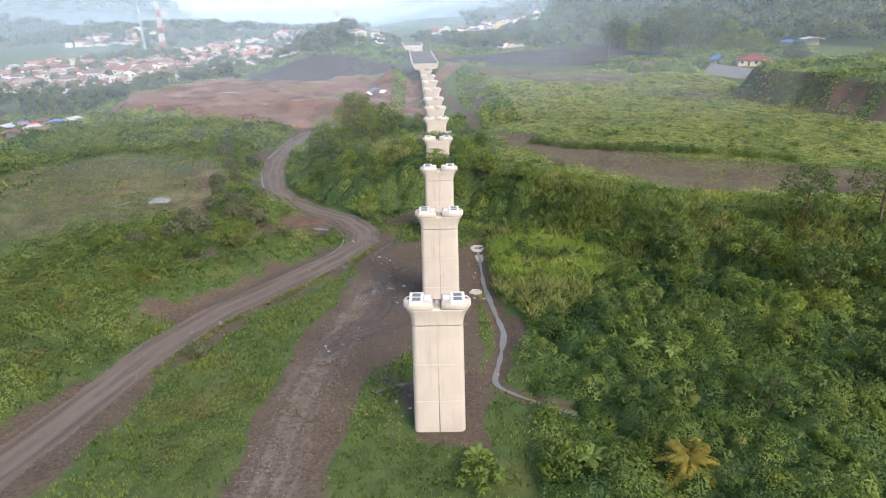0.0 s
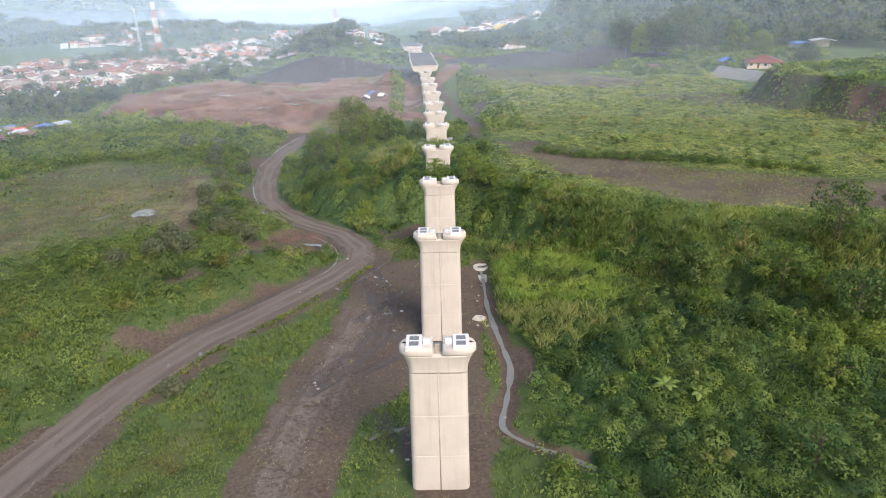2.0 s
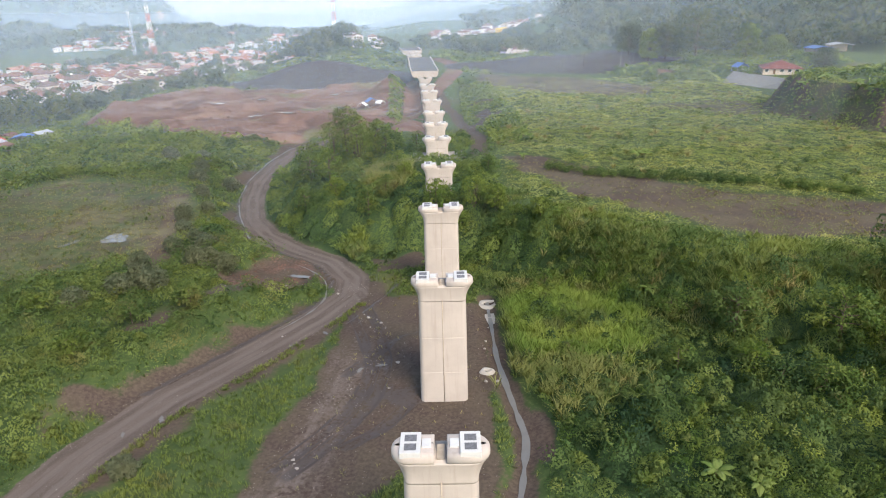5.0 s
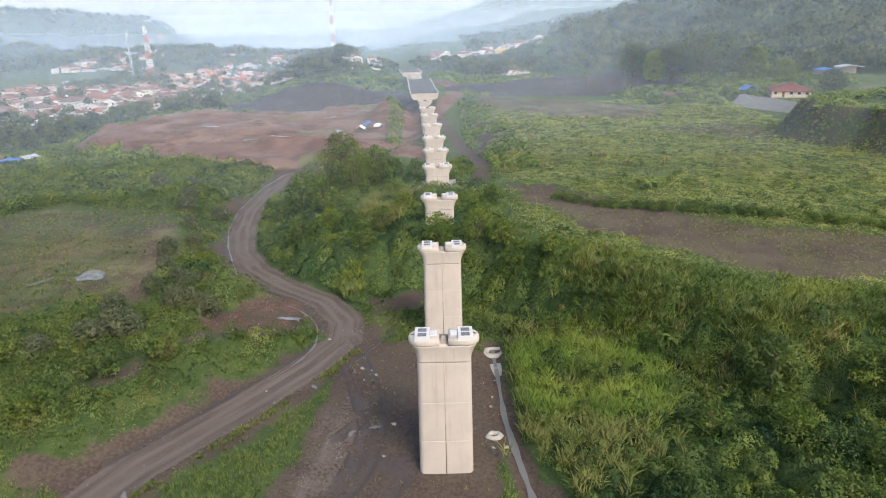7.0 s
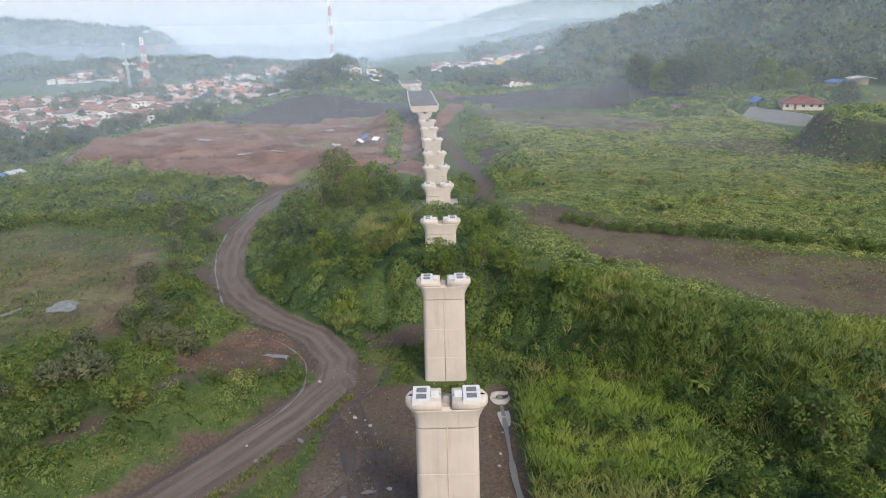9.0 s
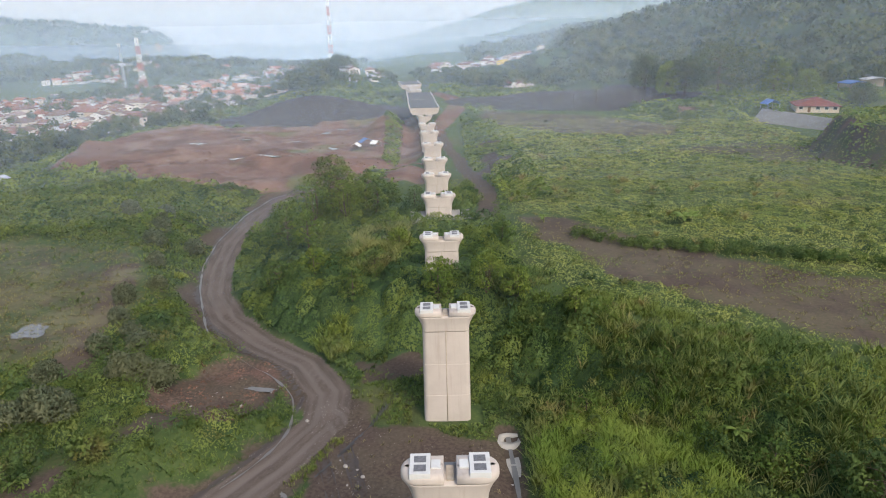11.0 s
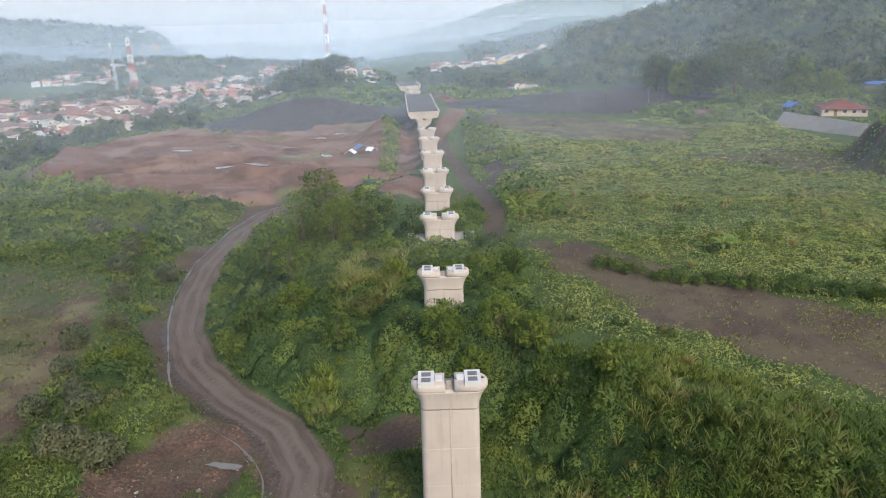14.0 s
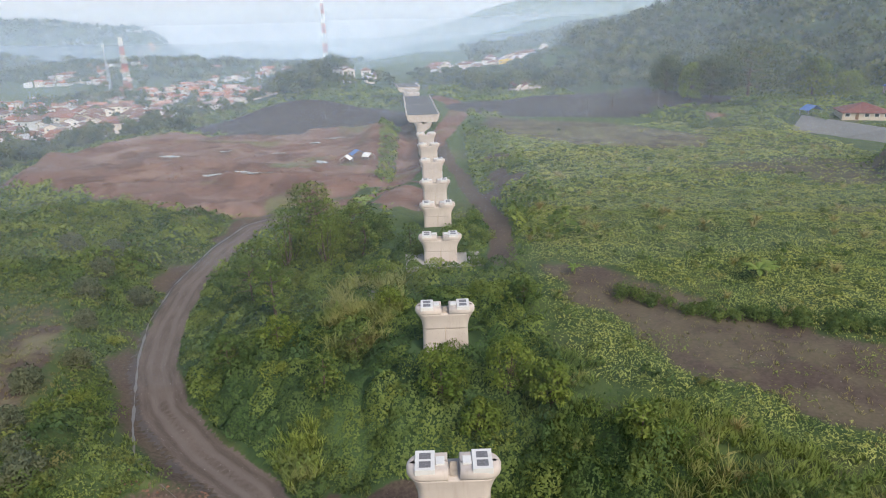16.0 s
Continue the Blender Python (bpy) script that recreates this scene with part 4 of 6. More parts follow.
x, y = scatter(13, 118, 130, 345, 0.01, lambda x, y: plateau_field(x, y) * ss(-0.2, 0.3, fbm(x, y, 20, 109)))
lv.tufts(x, y, land(x, y) + 0.3, 1.3 + 0.5 * rng.random(len(x)), 46, 0.7 + 0.3 * rng.random(len(x)), 0.9, 0.05)
tagged(lv.done("dry_tussocks", STRAW), "dry straw-coloured grass tussocks dotted over the field", "tussocks", kind="stuff")
HEDGE = [(25, 176), (30, 172), (37, 168), (45, 165.5), (53, 163), (66, 156), (80, 149)]
leafy_bushes("field_hedge", THICKET, "dark bushes along the near edge of the terrace field", (22, 84, 144, 182), 0.55, lambda x, y: (1 - ss(1.0, 2.8, along(HEDGE, x, y))) * ss(-0.5, 0.1, fbm(x, y, 7, 187)), 0.6, 1.4, 0.36, 70, 186)
canopy("strip_weeds", GRASS, "patches of low weeds spreading over the bare soil strip", "weeds", (12, 120, 108, 196), lambda x, y: (inside(FIELD_RIGHT, x, y) > -2) * ss(0.12, 0.4, fbm(x, y, 8, 104)) * 0.7, 9, 0.32, 1.6, 0.1, 0.5, 105, ratio=0.3)
lv = Leaves()
x, y = scatter(14, 120, 150, 345, 0.03, plateau_field)
r = 0.5 + 0.8 * rng.random(len(x)) ** 2
lv.shells(x, y, land(x, y) + 0.5, r * 1.2, r, 40, 0.5, 0.1 + 0.8 * rng.random(len(x)))
tagged(lv.done("field_bushes", WEED), "low bushes dotted over the terrace field", "bushes", kind="stuff")
canopy("terrace_growth", LEAF, "rough green growth on the cut terrace and its face", "scrub", (100, 190, 120, 300), lambda x, y: ((inside(TERRACE, x, y) > 3) * 0.9 + (inside(TERRACE, x, y) > -9) * 0.5) * ss(-0.3, 0.2, fbm(x, y, 12, 107)) * (x < 0.78 * y + 8), 3.0, 0.8, 3.2, 0.4, 2.2, 102)

# scrub round the red earthworks and on the corridor slopes
def outer_scrub(x, y):
    side = (x < -14) | ((x > 6) & (y > 205) & (x < 24))
    return open_ground(x, y) * side * 0.75 * (along(ROAD, x, y) > 4.5) * (along(HAUL, x, y) > 6) * ss(-0.5, 0.1, fbm(x, y, 16, 111)) * np.where(x < -14, ss(212, 225, y) + (x < -112), 1)


canopy("corridor_scrub", LEAF, "rough scrub and grass on the bank beside the pier row", "scrub", (3, 22, 203, 348), lambda x, y: open_ground(x, y) * ss(4, 6, x - 0.03 * (y - 260)) * (1 - ss(17, 22, x)) * (0.3 + 0.7 * ss(-0.4, 0.1, fbm(x, y, 7, 114))), 7, 0.6, 2.4, 0.3, 1.9, 113, ratio=0.35, tint=0.6)
canopy("terrace_scrub", LEAF, "dark scrub along the bank below the trees", "scrub", (66, 185, 318, 420), lambda x, y: ss(-4, 0, y - 318 - 1.03 * (125 - x)) * (np.hypot(x - 147, y - 323) > 13) * ((y > 333) | (x < 118)) * open_ground(x, y), 2.2, 1.0, 3.0, 0.5, 2.6, 115)
canopy("garden_hedge", LEAF, "dark hedge and garden plants round the bungalow", "hedge", (126, 175, 292, 334), lambda x, y: (land(x, y) > 12.6) * (np.hypot(x - 147.5, y - 324) > 9.5) * ss(-0.3, 0.1, fbm(x, y, 6, 116)), 2.6, 0.8, 2.6, 0.4, 1.9, 117)
canopy("valley_scrub", LEAF, "green scrub on the valley sides round the red earthworks", "scrub", (-230, 24, 120, 440), outer_scrub, 2.6, 0.95, 5.0, 0.5, 4.6, 112, tint=0.55)


# ---- single trees and plants ----
def tapered(bm, a, b, ra, rb, sides=7):
    a, b = Vector(a), Vector(b)
    q = (b - a).to_track_quat("Z", "Y")
    rows = []
    for p, r in ((a, ra), (b, rb)):
        rows.append([bm.verts.new(p + q @ Vector((r * math.cos(6.2832 * k / sides), r * math.sin(6.2832 * k / sides), 0))) for k in range(sides)])
    for k in range(sides):
        j = (k + 1) % sides
        bm.faces.new((rows[0][k], rows[0][j], rows[1][j], rows[1][k])).smooth = True
    return bm


def make_tree(name, x, y, high, wide, mat, label, clumps=34, leaves=46, leaf=0.42, crown_low=0.3, category="tree", group="", flat=1.0, clump=0.24):
    base = land_at(x, y) - 0.2
    thing = empty(name, x, y, base)
    bm = bmesh.new()
    r0 = 0.03 * high
    bend = Vector((rng.normal() * 0.03 * high, rng.normal() * 0.03 * high, 0))
    pts = [Vector((0, 0, 0)), bend + Vector((0, 0, high * 0.3)), bend * 1.5 + Vector((0, 0, high * 0.62)), bend * 1.2 + Vector((0, 0, high * 0.9))]
    for k in range(3):
        tapered(bm, pts[k], pts[k + 1], r0 * (1 - 0.28 * k), r0 * (1 - 0.28 * (k + 1)))
    lv = Leaves()
    cx, cy, cz, cr = [], [], [], []
    for k in range(clumps):
        f = crown_low + (1 - crown_low) * ((k + rng.random()) / clumps)
        a = k * 2.4 + rng.random() * 0.9
        prof = math.sin(math.pi * min(1, 0.18 + 0.82 * (f - crown_low) / (1 - crown_low) * 0.93)) ** 0.7
        d = wide * prof * (0.35 + 0.65 * rng.random() ** 0.6)
        p = Vector((math.cos(a) * d, math.sin(a) * d, high * f * flat))
        start = pts[1].lerp(pts[3], min(1, max(0, f - 0.32) / 0.7))
        if k % 2 == 0:
            if category == "bamboo":
                part("cane", tapered(bmesh.new(), pts[0] + Vector((0.1 * k % 0.7 - 0.3, 0.17 * k % 0.7 - 0.3, 0)), start.lerp(p, 0.85), r0 * 0.3, r0 * 0.1, 5), BARK, thing)
            else:
                tapered(bm, start, start.lerp(p, 0.85), r0 * 0.32, r0 * 0.1, 5)
        cx.append(p.x), cy.append(p.y), cz.append(p.z), cr.append(wide * clump * (0.7 + 0.7 * rng.random()))
    cr = np.array(cr)
    part("trunk", bm, BARK, thing)
    lv.shells(np.array(cx), np.array(cy), np.array(cz), cr, cr * 0.75, leaves, leaf, 0.5 + 0.5 * (rng.random(clumps) - 0.5), low=-0.5, droop=0.25)
    lv.done("crown", mat, thing)
    return tagged(thing, label, category, group)


TREES = [
    ("tree", -30, 219, 14.5, 6.0, LEAF, "tall spreading green tree at the edge of the knoll", 56),
    ("tree", -26, 208, 12.5, 5.4, LEAF, "tall feathery green tree crowning the knoll", 50),
    ("tree", -38, 204, 11, 5.0, LEAF, "dark green broadleaf tree above the dirt road", 34),
    ("tree", -20, 214, 9.0, 4.4, LEAF, "green broadleaf tree on the knoll", 34),
    ("tree", -36, 194, 9.0, 4.6, THICKET, "dark green tree behind the knoll", 34),
    ("tree", -29, 182.5, 9.5, 3.4, PALE, "young tree with bright yellow-green leaves in tiers", 26),
    ("tree", -33, 170, 6.0, 3.2, THICKET, "dense dark tree on the knoll slope", 28),
    ("tree", -18, 206, 7.0, 3.0, LEAF, "green tree beside the bare pier footing", 26),
    ("tree", 40, 108, 7.5, 4.2, THICKET, "round dark tree overhanging the scarp foot", 40),
    ("tree", 52, 103, 8.5, 4.6, LEAF, "leafy tree on the scarp", 36),
    ("tree", 62, 108, 10, 5.2, THICKET, "large dark tree at the scarp top", 40),
    ("tree", 73, 105, 11, 5.5, LEAF, "large spreading tree at the scarp top", 40),
    ("tree", 57, 92, 8, 4.6, THICKET, "dark broadleaf tree in the gully", 36),
    ("tree", 68, 93, 9, 5.0, LEAF, "broadleaf tree in the gully", 36),
    ("tree", 45, 76, 5.5, 3.8, LEAF, "spreading low tree on the slope", 34),
    ("tree", 36, 63, 5.0, 3.6, THICKET, "low dark tree in the undergrowth", 34),
    ("tree", 53, 66, 6.5, 4.2, THICKET, "dark tree in the undergrowth", 34),
    ("tree", 12, 57, 3.8, 3.0, LEAF, "low leafy tree near the stream", 30),
    ("tree", 3, 56, 3.0, 2.6, LEAF, "low leafy bush at the pier foot", 26),
    ("tree", 17, 142.5, 4.2, 2.6, LEAF, "small leafy tree on the scarp edge", 24),
    ("tree", 9.5, 176, 4.0, 2.4, LEAF, "small leafy tree beside the pier", 22),
    ("tree", -48, 113, 3.6, 2.8, WEED, "bushy young tree on the road bank", 26),
    ("tree", -41, 118, 3.4, 2.6, WEED, "bushy young tree on the road bank", 26),
    ("tree", -52, 104, 3.0, 2.6, LEAF, "bushy young tree on the road bank", 24),
    ("tree", -66, 118, 3.0, 2.0, LEAF, "small lone tree at the field edge", 20),
]
for nm, tx, ty, th, tw, tm, tl, tc in TREES:
    make_tree(nm, tx, ty, th, tw, tm, tl, tc, leaves=60 if th > 5 else 44, leaf=0.5 if th > 6 else 0.42)

tr = random.Random(5)
for k in range(20):
    tx, ty = tr.uniform(-44, -6), tr.uniform(154, 228)
    if float(knoll(np.array([tx]), np.array([ty]))[0]) < 0.5 or np.hypot(tx + 29, ty - 182.5) < 8:
        continue
    make_tree("tree", tx, ty, tr.uniform(3.4, 6.2), tr.uniform(2.0, 3.2), (LEAF, THICKET, WEED, PALE)[k % 4], "small leafy tree in the growth on the knoll", 24, 44, 0.42, 0.12, clump=0.36)
for k in range(16):
    tx = tr.uniform(11, 66)
    ty = float(rim(tx)) - tr.uniform(1, 24)
    make_tree("tree", tx, ty, tr.uniform(3.0, 5.4), tr.uniform(1.8, 3.0), (LEAF, THICKET, PALE, FINE)[k % 4], "bushy small tree on the overgrown slope", 24, 46, 0.38, 0.1, clump=0.38)

# feathery bamboo clumps in front of the fourth pier
for bx, by, bh, bw in ((-2.6, 154.5, 6.4, 2.9), (5.2, 154.0, 6.6, 3.1), (9.5, 150.5, 5.0, 2.2), (1.5, 151, 4.4, 2.2), (-33, 209, 12.5, 4.6), (-24, 203, 10, 4.0)):
    make_tree("bamboo_clump", bx, by, bh, bw, PALE, "feathery yellow-green bamboo clump on the slope", 30, 95, 0.36, 0.15, "bamboo", "bamboo clumps", clump=0.33)

# round grey-green shrubs
SHRUBS = [(-55, 147, 1.7), (-48.5, 147, 1.9), (-48, 139.5, 2.0), (-45, 138.5, 1.9), (-42, 138, 2.2), (-58, 138.5, 1.7), (-56, 126, 2.0), (-53.5, 129, 2.2), (-51, 128.5, 2.1), (-61, 121, 1.8), (-60, 167, 1.9), (-57, 158, 1.6), (-52, 152, 1.5),
          (-58, 176, 1.7), (-69, 201, 2.2), (-62, 206, 2.1), (-72, 213, 2.2), (-76, 226, 2.2), (-88, 231, 2.4), (-64, 190, 1.7), (-37, 84, 1.4)]
first = None
for sx, sy, sr in SHRUBS:
    m = pose(sx, sy, land_at(sx, sy) - 0.1, 0, 0, 57 * sx)
    if first is None:
        first = make_tree("shrub", sx, sy, 2.6, 1.7, SAGE, "rounded grey-green shrub on the field bank", 30, 95, 0.32, 0.05, "shrub", "round grey-green shrubs", clump=0.4)
    else:
        c = copy_thing(first, m)
        c.scale = (sr / 1.7,) * 3


def make_banana(x, y, high, turn, fronds=9):
    thing = empty("banana_plant", x, y, land_at(x, y) - 0.1, turn)
    bm = tapered(bmesh.new(), (0, 0, 0), (0.05, 0, high * 0.5), 0.16, 0.1, 8)
    part("stem", bm, BANANA_STEM, thing)
    for k in range(fronds):
        a = k * 2.4 + rng.random() * 0.5
        ln = high * (0.55 + 0.25 * rng.random())
        up = 1.15 - 0.75 * (k / fronds)
        bm = bmesh.new()
        rows = []
        steps = 8
        for s in range(steps + 1):
            f = s / steps
            el = up - 1.7 * f * f
            d = ln * f
            rr = d * math.cos(up * 0.75) + 0.1
            zz = high * 0.48 + d * math.sin(up) - ln * 0.62 * f * f
            w = 0.36 * ln * 0.5 * math.sin(math.pi * min(1, 0.08 + 0.9 * f)) ** 0.6
            tear = 1 + 0.12 * rng.normal()
            row = []
            for sd in (-1, 0, 1):
                row.append(bm.verts.new((rr * math.cos(a) - sd * w * tear * math.sin(a), rr * math.sin(a) + sd * w * tear * math.cos(a), zz - abs(sd) * w * 0.35)))
            rows.append(row)
        for p, q in zip(rows, rows[1:]):
            for s in (0, 1):
                bm.faces.new((p[s], p[s + 1], q[s + 1], q[s]))
        ob = part("leaf", bm, BANANA, thing)
        point_values(ob, "tint", 0.35 + 0.5 * rng.random(len(ob.data.vertices)) * 0.4 + 0.3 * rng.random())
    return tagged(thing, "banana plant with broad pale green leaves in the undergrowth", "banana plant", "banana plants")


BANANA_STEM = plain("banana_stem", (0.2, 0.22, 0.09), 0.6, vary=0.3)
for bx, by, bh, bt in ((29.5, 76.5, 2.5, 0), (26.3, 79.0, 3.0, 70), (31.1, 119.5, 2.8, 30), (15, 58, 3.6, 10), (2.8, 59.2, 3.0, 50), (45.8, 180.5, 4.2, 0), (48, 182.5, 3.6, 80), (65.5, 173.5, 2.8, 140),
                       (-22.5, 248, 4.5, 20), (-26, 251, 4.2, 100), (19, 187, 2.6, 0), (113, 238, 4.2, 0), (117, 232, 4.5, 60), (120, 222, 4.0, 20), (116, 244, 4.4, 110), (124, 212, 4.6, 40)):
    make_banana(bx, by, bh, bt)


def make_palm(x, y, high, span, label, fronds=15, leaflets=34, mat=None):
    thing = empty("coconut_palm", x, y, land_at(x, y) - 0.2)
    bm = bmesh.new()
    lean = (rng.random() - 0.5) * 0.06 * high
    for k in range(6):
        f0, f1 = k / 6, (k + 1) / 6
        tapered(bm, (lean * f0 * f0, 0, high * f0), (lean * f1 * f1, 0, high * f1), 0.2 - 0.07 * f0, 0.2 - 0.07 * f1, 8)
    part("trunk", bm, BARK, thing)
    for k in range(fronds):
        a = k * 2.4 + rng.random() * 0.4
        up = 1.25 - 1.5 * (k / fronds)
        n = leaflets
        f = (np.arange(n) // 2 + 0.6) / (n / 2)
        d = span * f
        px = lean + d * math.cos(up * 0.8) * math.cos(a)
        py = d * math.cos(up * 0.8) * math.sin(a)
        pz = high + d * math.sin(up) - span * 0.6 * f * f
        base = np.stack([px, py, pz], 1)
        sd = np.where(np.arange(n) % 2 == 0, 1.0, -1.0)
        ll = span * 0.3 * np.sin(np.pi * np.clip(0.12 + 0.8 * f, 0, 1)) + 0.1
        tip = base + np.stack([-math.sin(a) * sd * ll * 0.8 + 0.45 * ll * math.cos(a), math.cos(a) * sd * ll * 0.8 + 0.45 * ll * math.sin(a), -0.45 * ll], 1)
        lv = Leaves()
        lv.blades(base, tip, np.full(n, span * 0.035), 0.02, np.full(n, 0.3 + 0.5 * rng.random()), np.tile([0, 0, 1.0], (n, 1)))
        mid = base[::2]
        lv.blades(mid[:-1], mid[1:], np.full(len(mid) - 1, span * 0.018), 0.0, np.full(len(mid) - 1, 0.7))
        lv.done("frond", mat or PALM, thing)
    return tagged(thing, label, "palm tree", "coconut palms")


make_palm(24.5, 55.5, 2.2, 3.4, "young coconut palm with yellowing fronds", 14, 44)

# ---- viaduct deck beyond the bare piers ----
def deck_span(x, y0, y1, top, turn, name="viaduct_deck"):
    thing = empty(name, x, y0, top, turn)
    ln = y1 - y0
    part("deck_slab", box(bmesh.new(), -7.1, 7.1, 0, ln, -0.34, 0, 0.03), PIER, thing)
    bm = bmesh.new()
    rows = []
    for yy in (0.25, ln - 0.25):
        rows.append([bm.verts.new((px, yy, pz)) for px, pz in ((-6.9, -0.33), (6.9, -0.33), (6.7, -1.7), (5.7, -3.1), (-5.7, -3.1), (-6.7, -1.7))])
    for k in range(6):
        j = (k + 1) % 6
        bm.faces.new((rows[0][k], rows[1][k], rows[1][j], rows[0][j]))
    bm.faces.new(rows[0])
    bm.faces.new(rows[1][::-1])
    part("box_girder", bm, PIER, thing)
    for k in range(4):
        px = -5.1 + k * 3.4
        part("end_rib", box(bmesh.new(), px - 0.22, px + 0.22, 0.06, 0.5, -2.5 if abs(px) > 4 else -2.95, -0.345, 0.03), PIER, thing)
    part("deck_membrane", box(bmesh.new(), -6.5, 6.5, 0.3, ln - 0.3, 0.004, 0.05, 0.01), ASPHALT_TOP, thing, "dark waterproofing on the deck")
    for sd in (-1, 1):
        part("parapet", box(bmesh.new(), sd * 6.95 - 0.12, sd * 6.95 + 0.12, 0.1, ln - 0.1, 0.004, 0.5, 0.03), PIER, thing)
    return tagged(thing, "concrete box girder deck span with dark waterproofed top", "bridge deck", "finished deck spans")


for k in range(2):
    deck_span(-10.2 - 2.6 * k, 367 + 39 * k, 405.6 + 39 * k, 12.9, 4.2, "viaduct_deck")
for k, yy in enumerate((369, 406, 443.5)):
    make_pier(-10.3 - 2.6 * k, yy, 9.6, 4.2)
for k in range(2):
    make_pier(-18.2 - 2.4 * k, 468 + 21 * k, 12.4 + 0.5 * k, 6)
deck_span(-22.5, 506, 534, 12.4, 8, "viaduct_deck")
make_pier(-22.8, 508, 9.2, 8)

# pale footing slab under the fifth pier, loose slab beside the track
def slab(name, x, y, w, d, h, turn, label):
    z = land_at(x, y)
    bm = box(bmesh.new(), -w / 2, w / 2, -d / 2, d / 2, -0.5, h, 0.06)
    ob = part(name, bm, SLABC)
    ob.matrix_basis = pose(x, y, z, 0, 0, turn)
    return tagged(ob, label, "concrete slab")


slab("footing_slab", -2.3, 197.5, 13.5, 7.5, 0.35, 4, "pale concrete footing slab at the pier foot")
slab("broken_slab", -12.5, 186, 4.2, 3.0, 0.5, 15, "broken pale concrete slab in the grass")
slab("white_slab", 6.8, 121.5, 2.6, 3.6, 0.12, 10, "whitish spilled concrete beside the stream head")


# ---- mast and towers ----
RED_PAINT = plain("red_mast_paint", (0.45, 0.10, 0.07), 0.6, vary=0.2, scale=0.3)
WHITE_PAINT = plain("white_mast_paint", (0.75, 0.74, 0.72), 0.6, vary=0.1, scale=0.3)
STEEL = plain("galvanised_steel", (0.42, 0.44, 0.46), 0.5, 0.6)


def lattice_mast(x, y, high, foot, head, bands, label, thick=0.22, paints=None):
    thing = empty("lattice_mast", x, y, land_at(x, y) - 0.5)
    paints = paints or (WHITE_PAINT, RED_PAINT)
    for k in range(bands):
        f0, f1 = k / bands, (k + 1) / bands
        bm = bmesh.new()
        steps = 3
        for s in range(steps):
            a, b = f0 + (f1 - f0) * s / steps, f0 + (f1 - f0) * (s + 1) / steps
            wa, wb = foot + (head - foot) * a, foot + (head - foot) * b
            ca = [Vector((sx * wa, sy * wa, high * a)) for sx, sy in ((1, 1), (-1, 1), (-1, -1), (1, -1))]
            cb = [Vector((sx * wb, sy * wb, high * b)) for sx, sy in ((1, 1), (-1, 1), (-1, -1), (1, -1))]
            for q in range(4):
                j = (q + 1) % 4
                tapered(bm, ca[q], cb[q], thick, thick, 4)
                tapered(bm, ca[q], cb[j], thick * 0.6, thick * 0.6, 4)
                tapered(bm, ca[j], cb[q], thick * 0.6, thick * 0.6, 4)
                tapered(bm, cb[q], cb[j], thick * 0.6, thick * 0.6, 4)
        part("mast_section", bm, paints[k % 2], thing)
    part("antenna_rod", tapered(bmesh.new(), (0, 0, high), (0, 0, high * 1.07), 0.12, 0.05, 5), STEEL, thing)
    for sx in (-1, 1):
        part("antenna_panel", box(bmesh.new(), sx * (head + 0.4) - 0.25, sx * (head + 0.4) + 0.25, -0.3, 0.3, high * 0.93, high * 0.98, 0.03), WHITE_PAINT, thing)
    return tagged(thing, label, "lattice mast", "telecom masts")


lattice_mast(-118, 775, 84, 2.6, 0.7, 9, "tall red and white lattice telecom mast on a wooded hill", 0.1)
lattice_mast(-282, 690, 52, 2.8, 1.1, 7, "red and white lattice telecom mast in the town", 0.12)
lattice_mast(-325, 745, 44, 1.3, 0.5, 6, "grey lattice telecom mast beyond the town", 0.14, (STEEL, STEEL))


# ---- houses ----
def wall_paint():
    m = Mat("house_plaster", 0.85)
    c = m.ramp(m.rand(), [(0.0, (0.70, 0.68, 0.64)), (0.35, (0.56, 0.5, 0.42)), (0.6, (0.74, 0.73, 0.72)), (0.8, (0.5, 0.4, 0.3)), (1.0, (0.50, 0.56, 0.58))])
    n = m.noise(0.6, 5.0)
    m.color(m.mix(m.math("MULTIPLY", m.step(n, 0.5, 0.8), 0.5), c, (0.36, 0.32, 0.27)))
    return m.m


def roof_tile():
    m = Mat("clay_roof_tile", 0.85)
    c = m.ramp(m.rand(), [(0.0, (0.17, 0.075, 0.06)), (0.25, (0.2, 0.13, 0.11)), (0.5, (0.13, 0.085, 0.075)), (0.75, (0.25, 0.10, 0.075)), (1.0, (0.24, 0.225, 0.215))])
    n = m.noise(0.8, 5.0)
    m.color(m.mix(m.math("MULTIPLY", m.step(n, 0.45, 0.75), 0.5), c, (0.15, 0.10, 0.08)))
    w = m.node("ShaderNodeTexWave", Scale=3.0)
    m.link(m.coord(), w.inputs["Vector"])
    m.bump(w.outputs["Fac"], 0.4, 0.05)
    return m.m


PLASTER, TILE = wall_paint(), roof_tile()
SHEET = plain("zinc_roof_sheet", (0.48, 0.49, 0.5), 0.5, 0.3, vary=0.25, scale=0.6)
BLUE = plain("blue_tarpaulin", (0.07, 0.15, 0.36), 0.5, vary=0.25, scale=0.8)
GLASS = plain("dark_window_glass", (0.04, 0.05, 0.06), 0.15, vary=0.2)
DOORWOOD = plain("brown_door_wood", (0.16, 0.09, 0.05), 0.6, vary=0.3)
YELLOW = plain("yellow_wall", (0.72, 0.5, 0.12), 0.8)


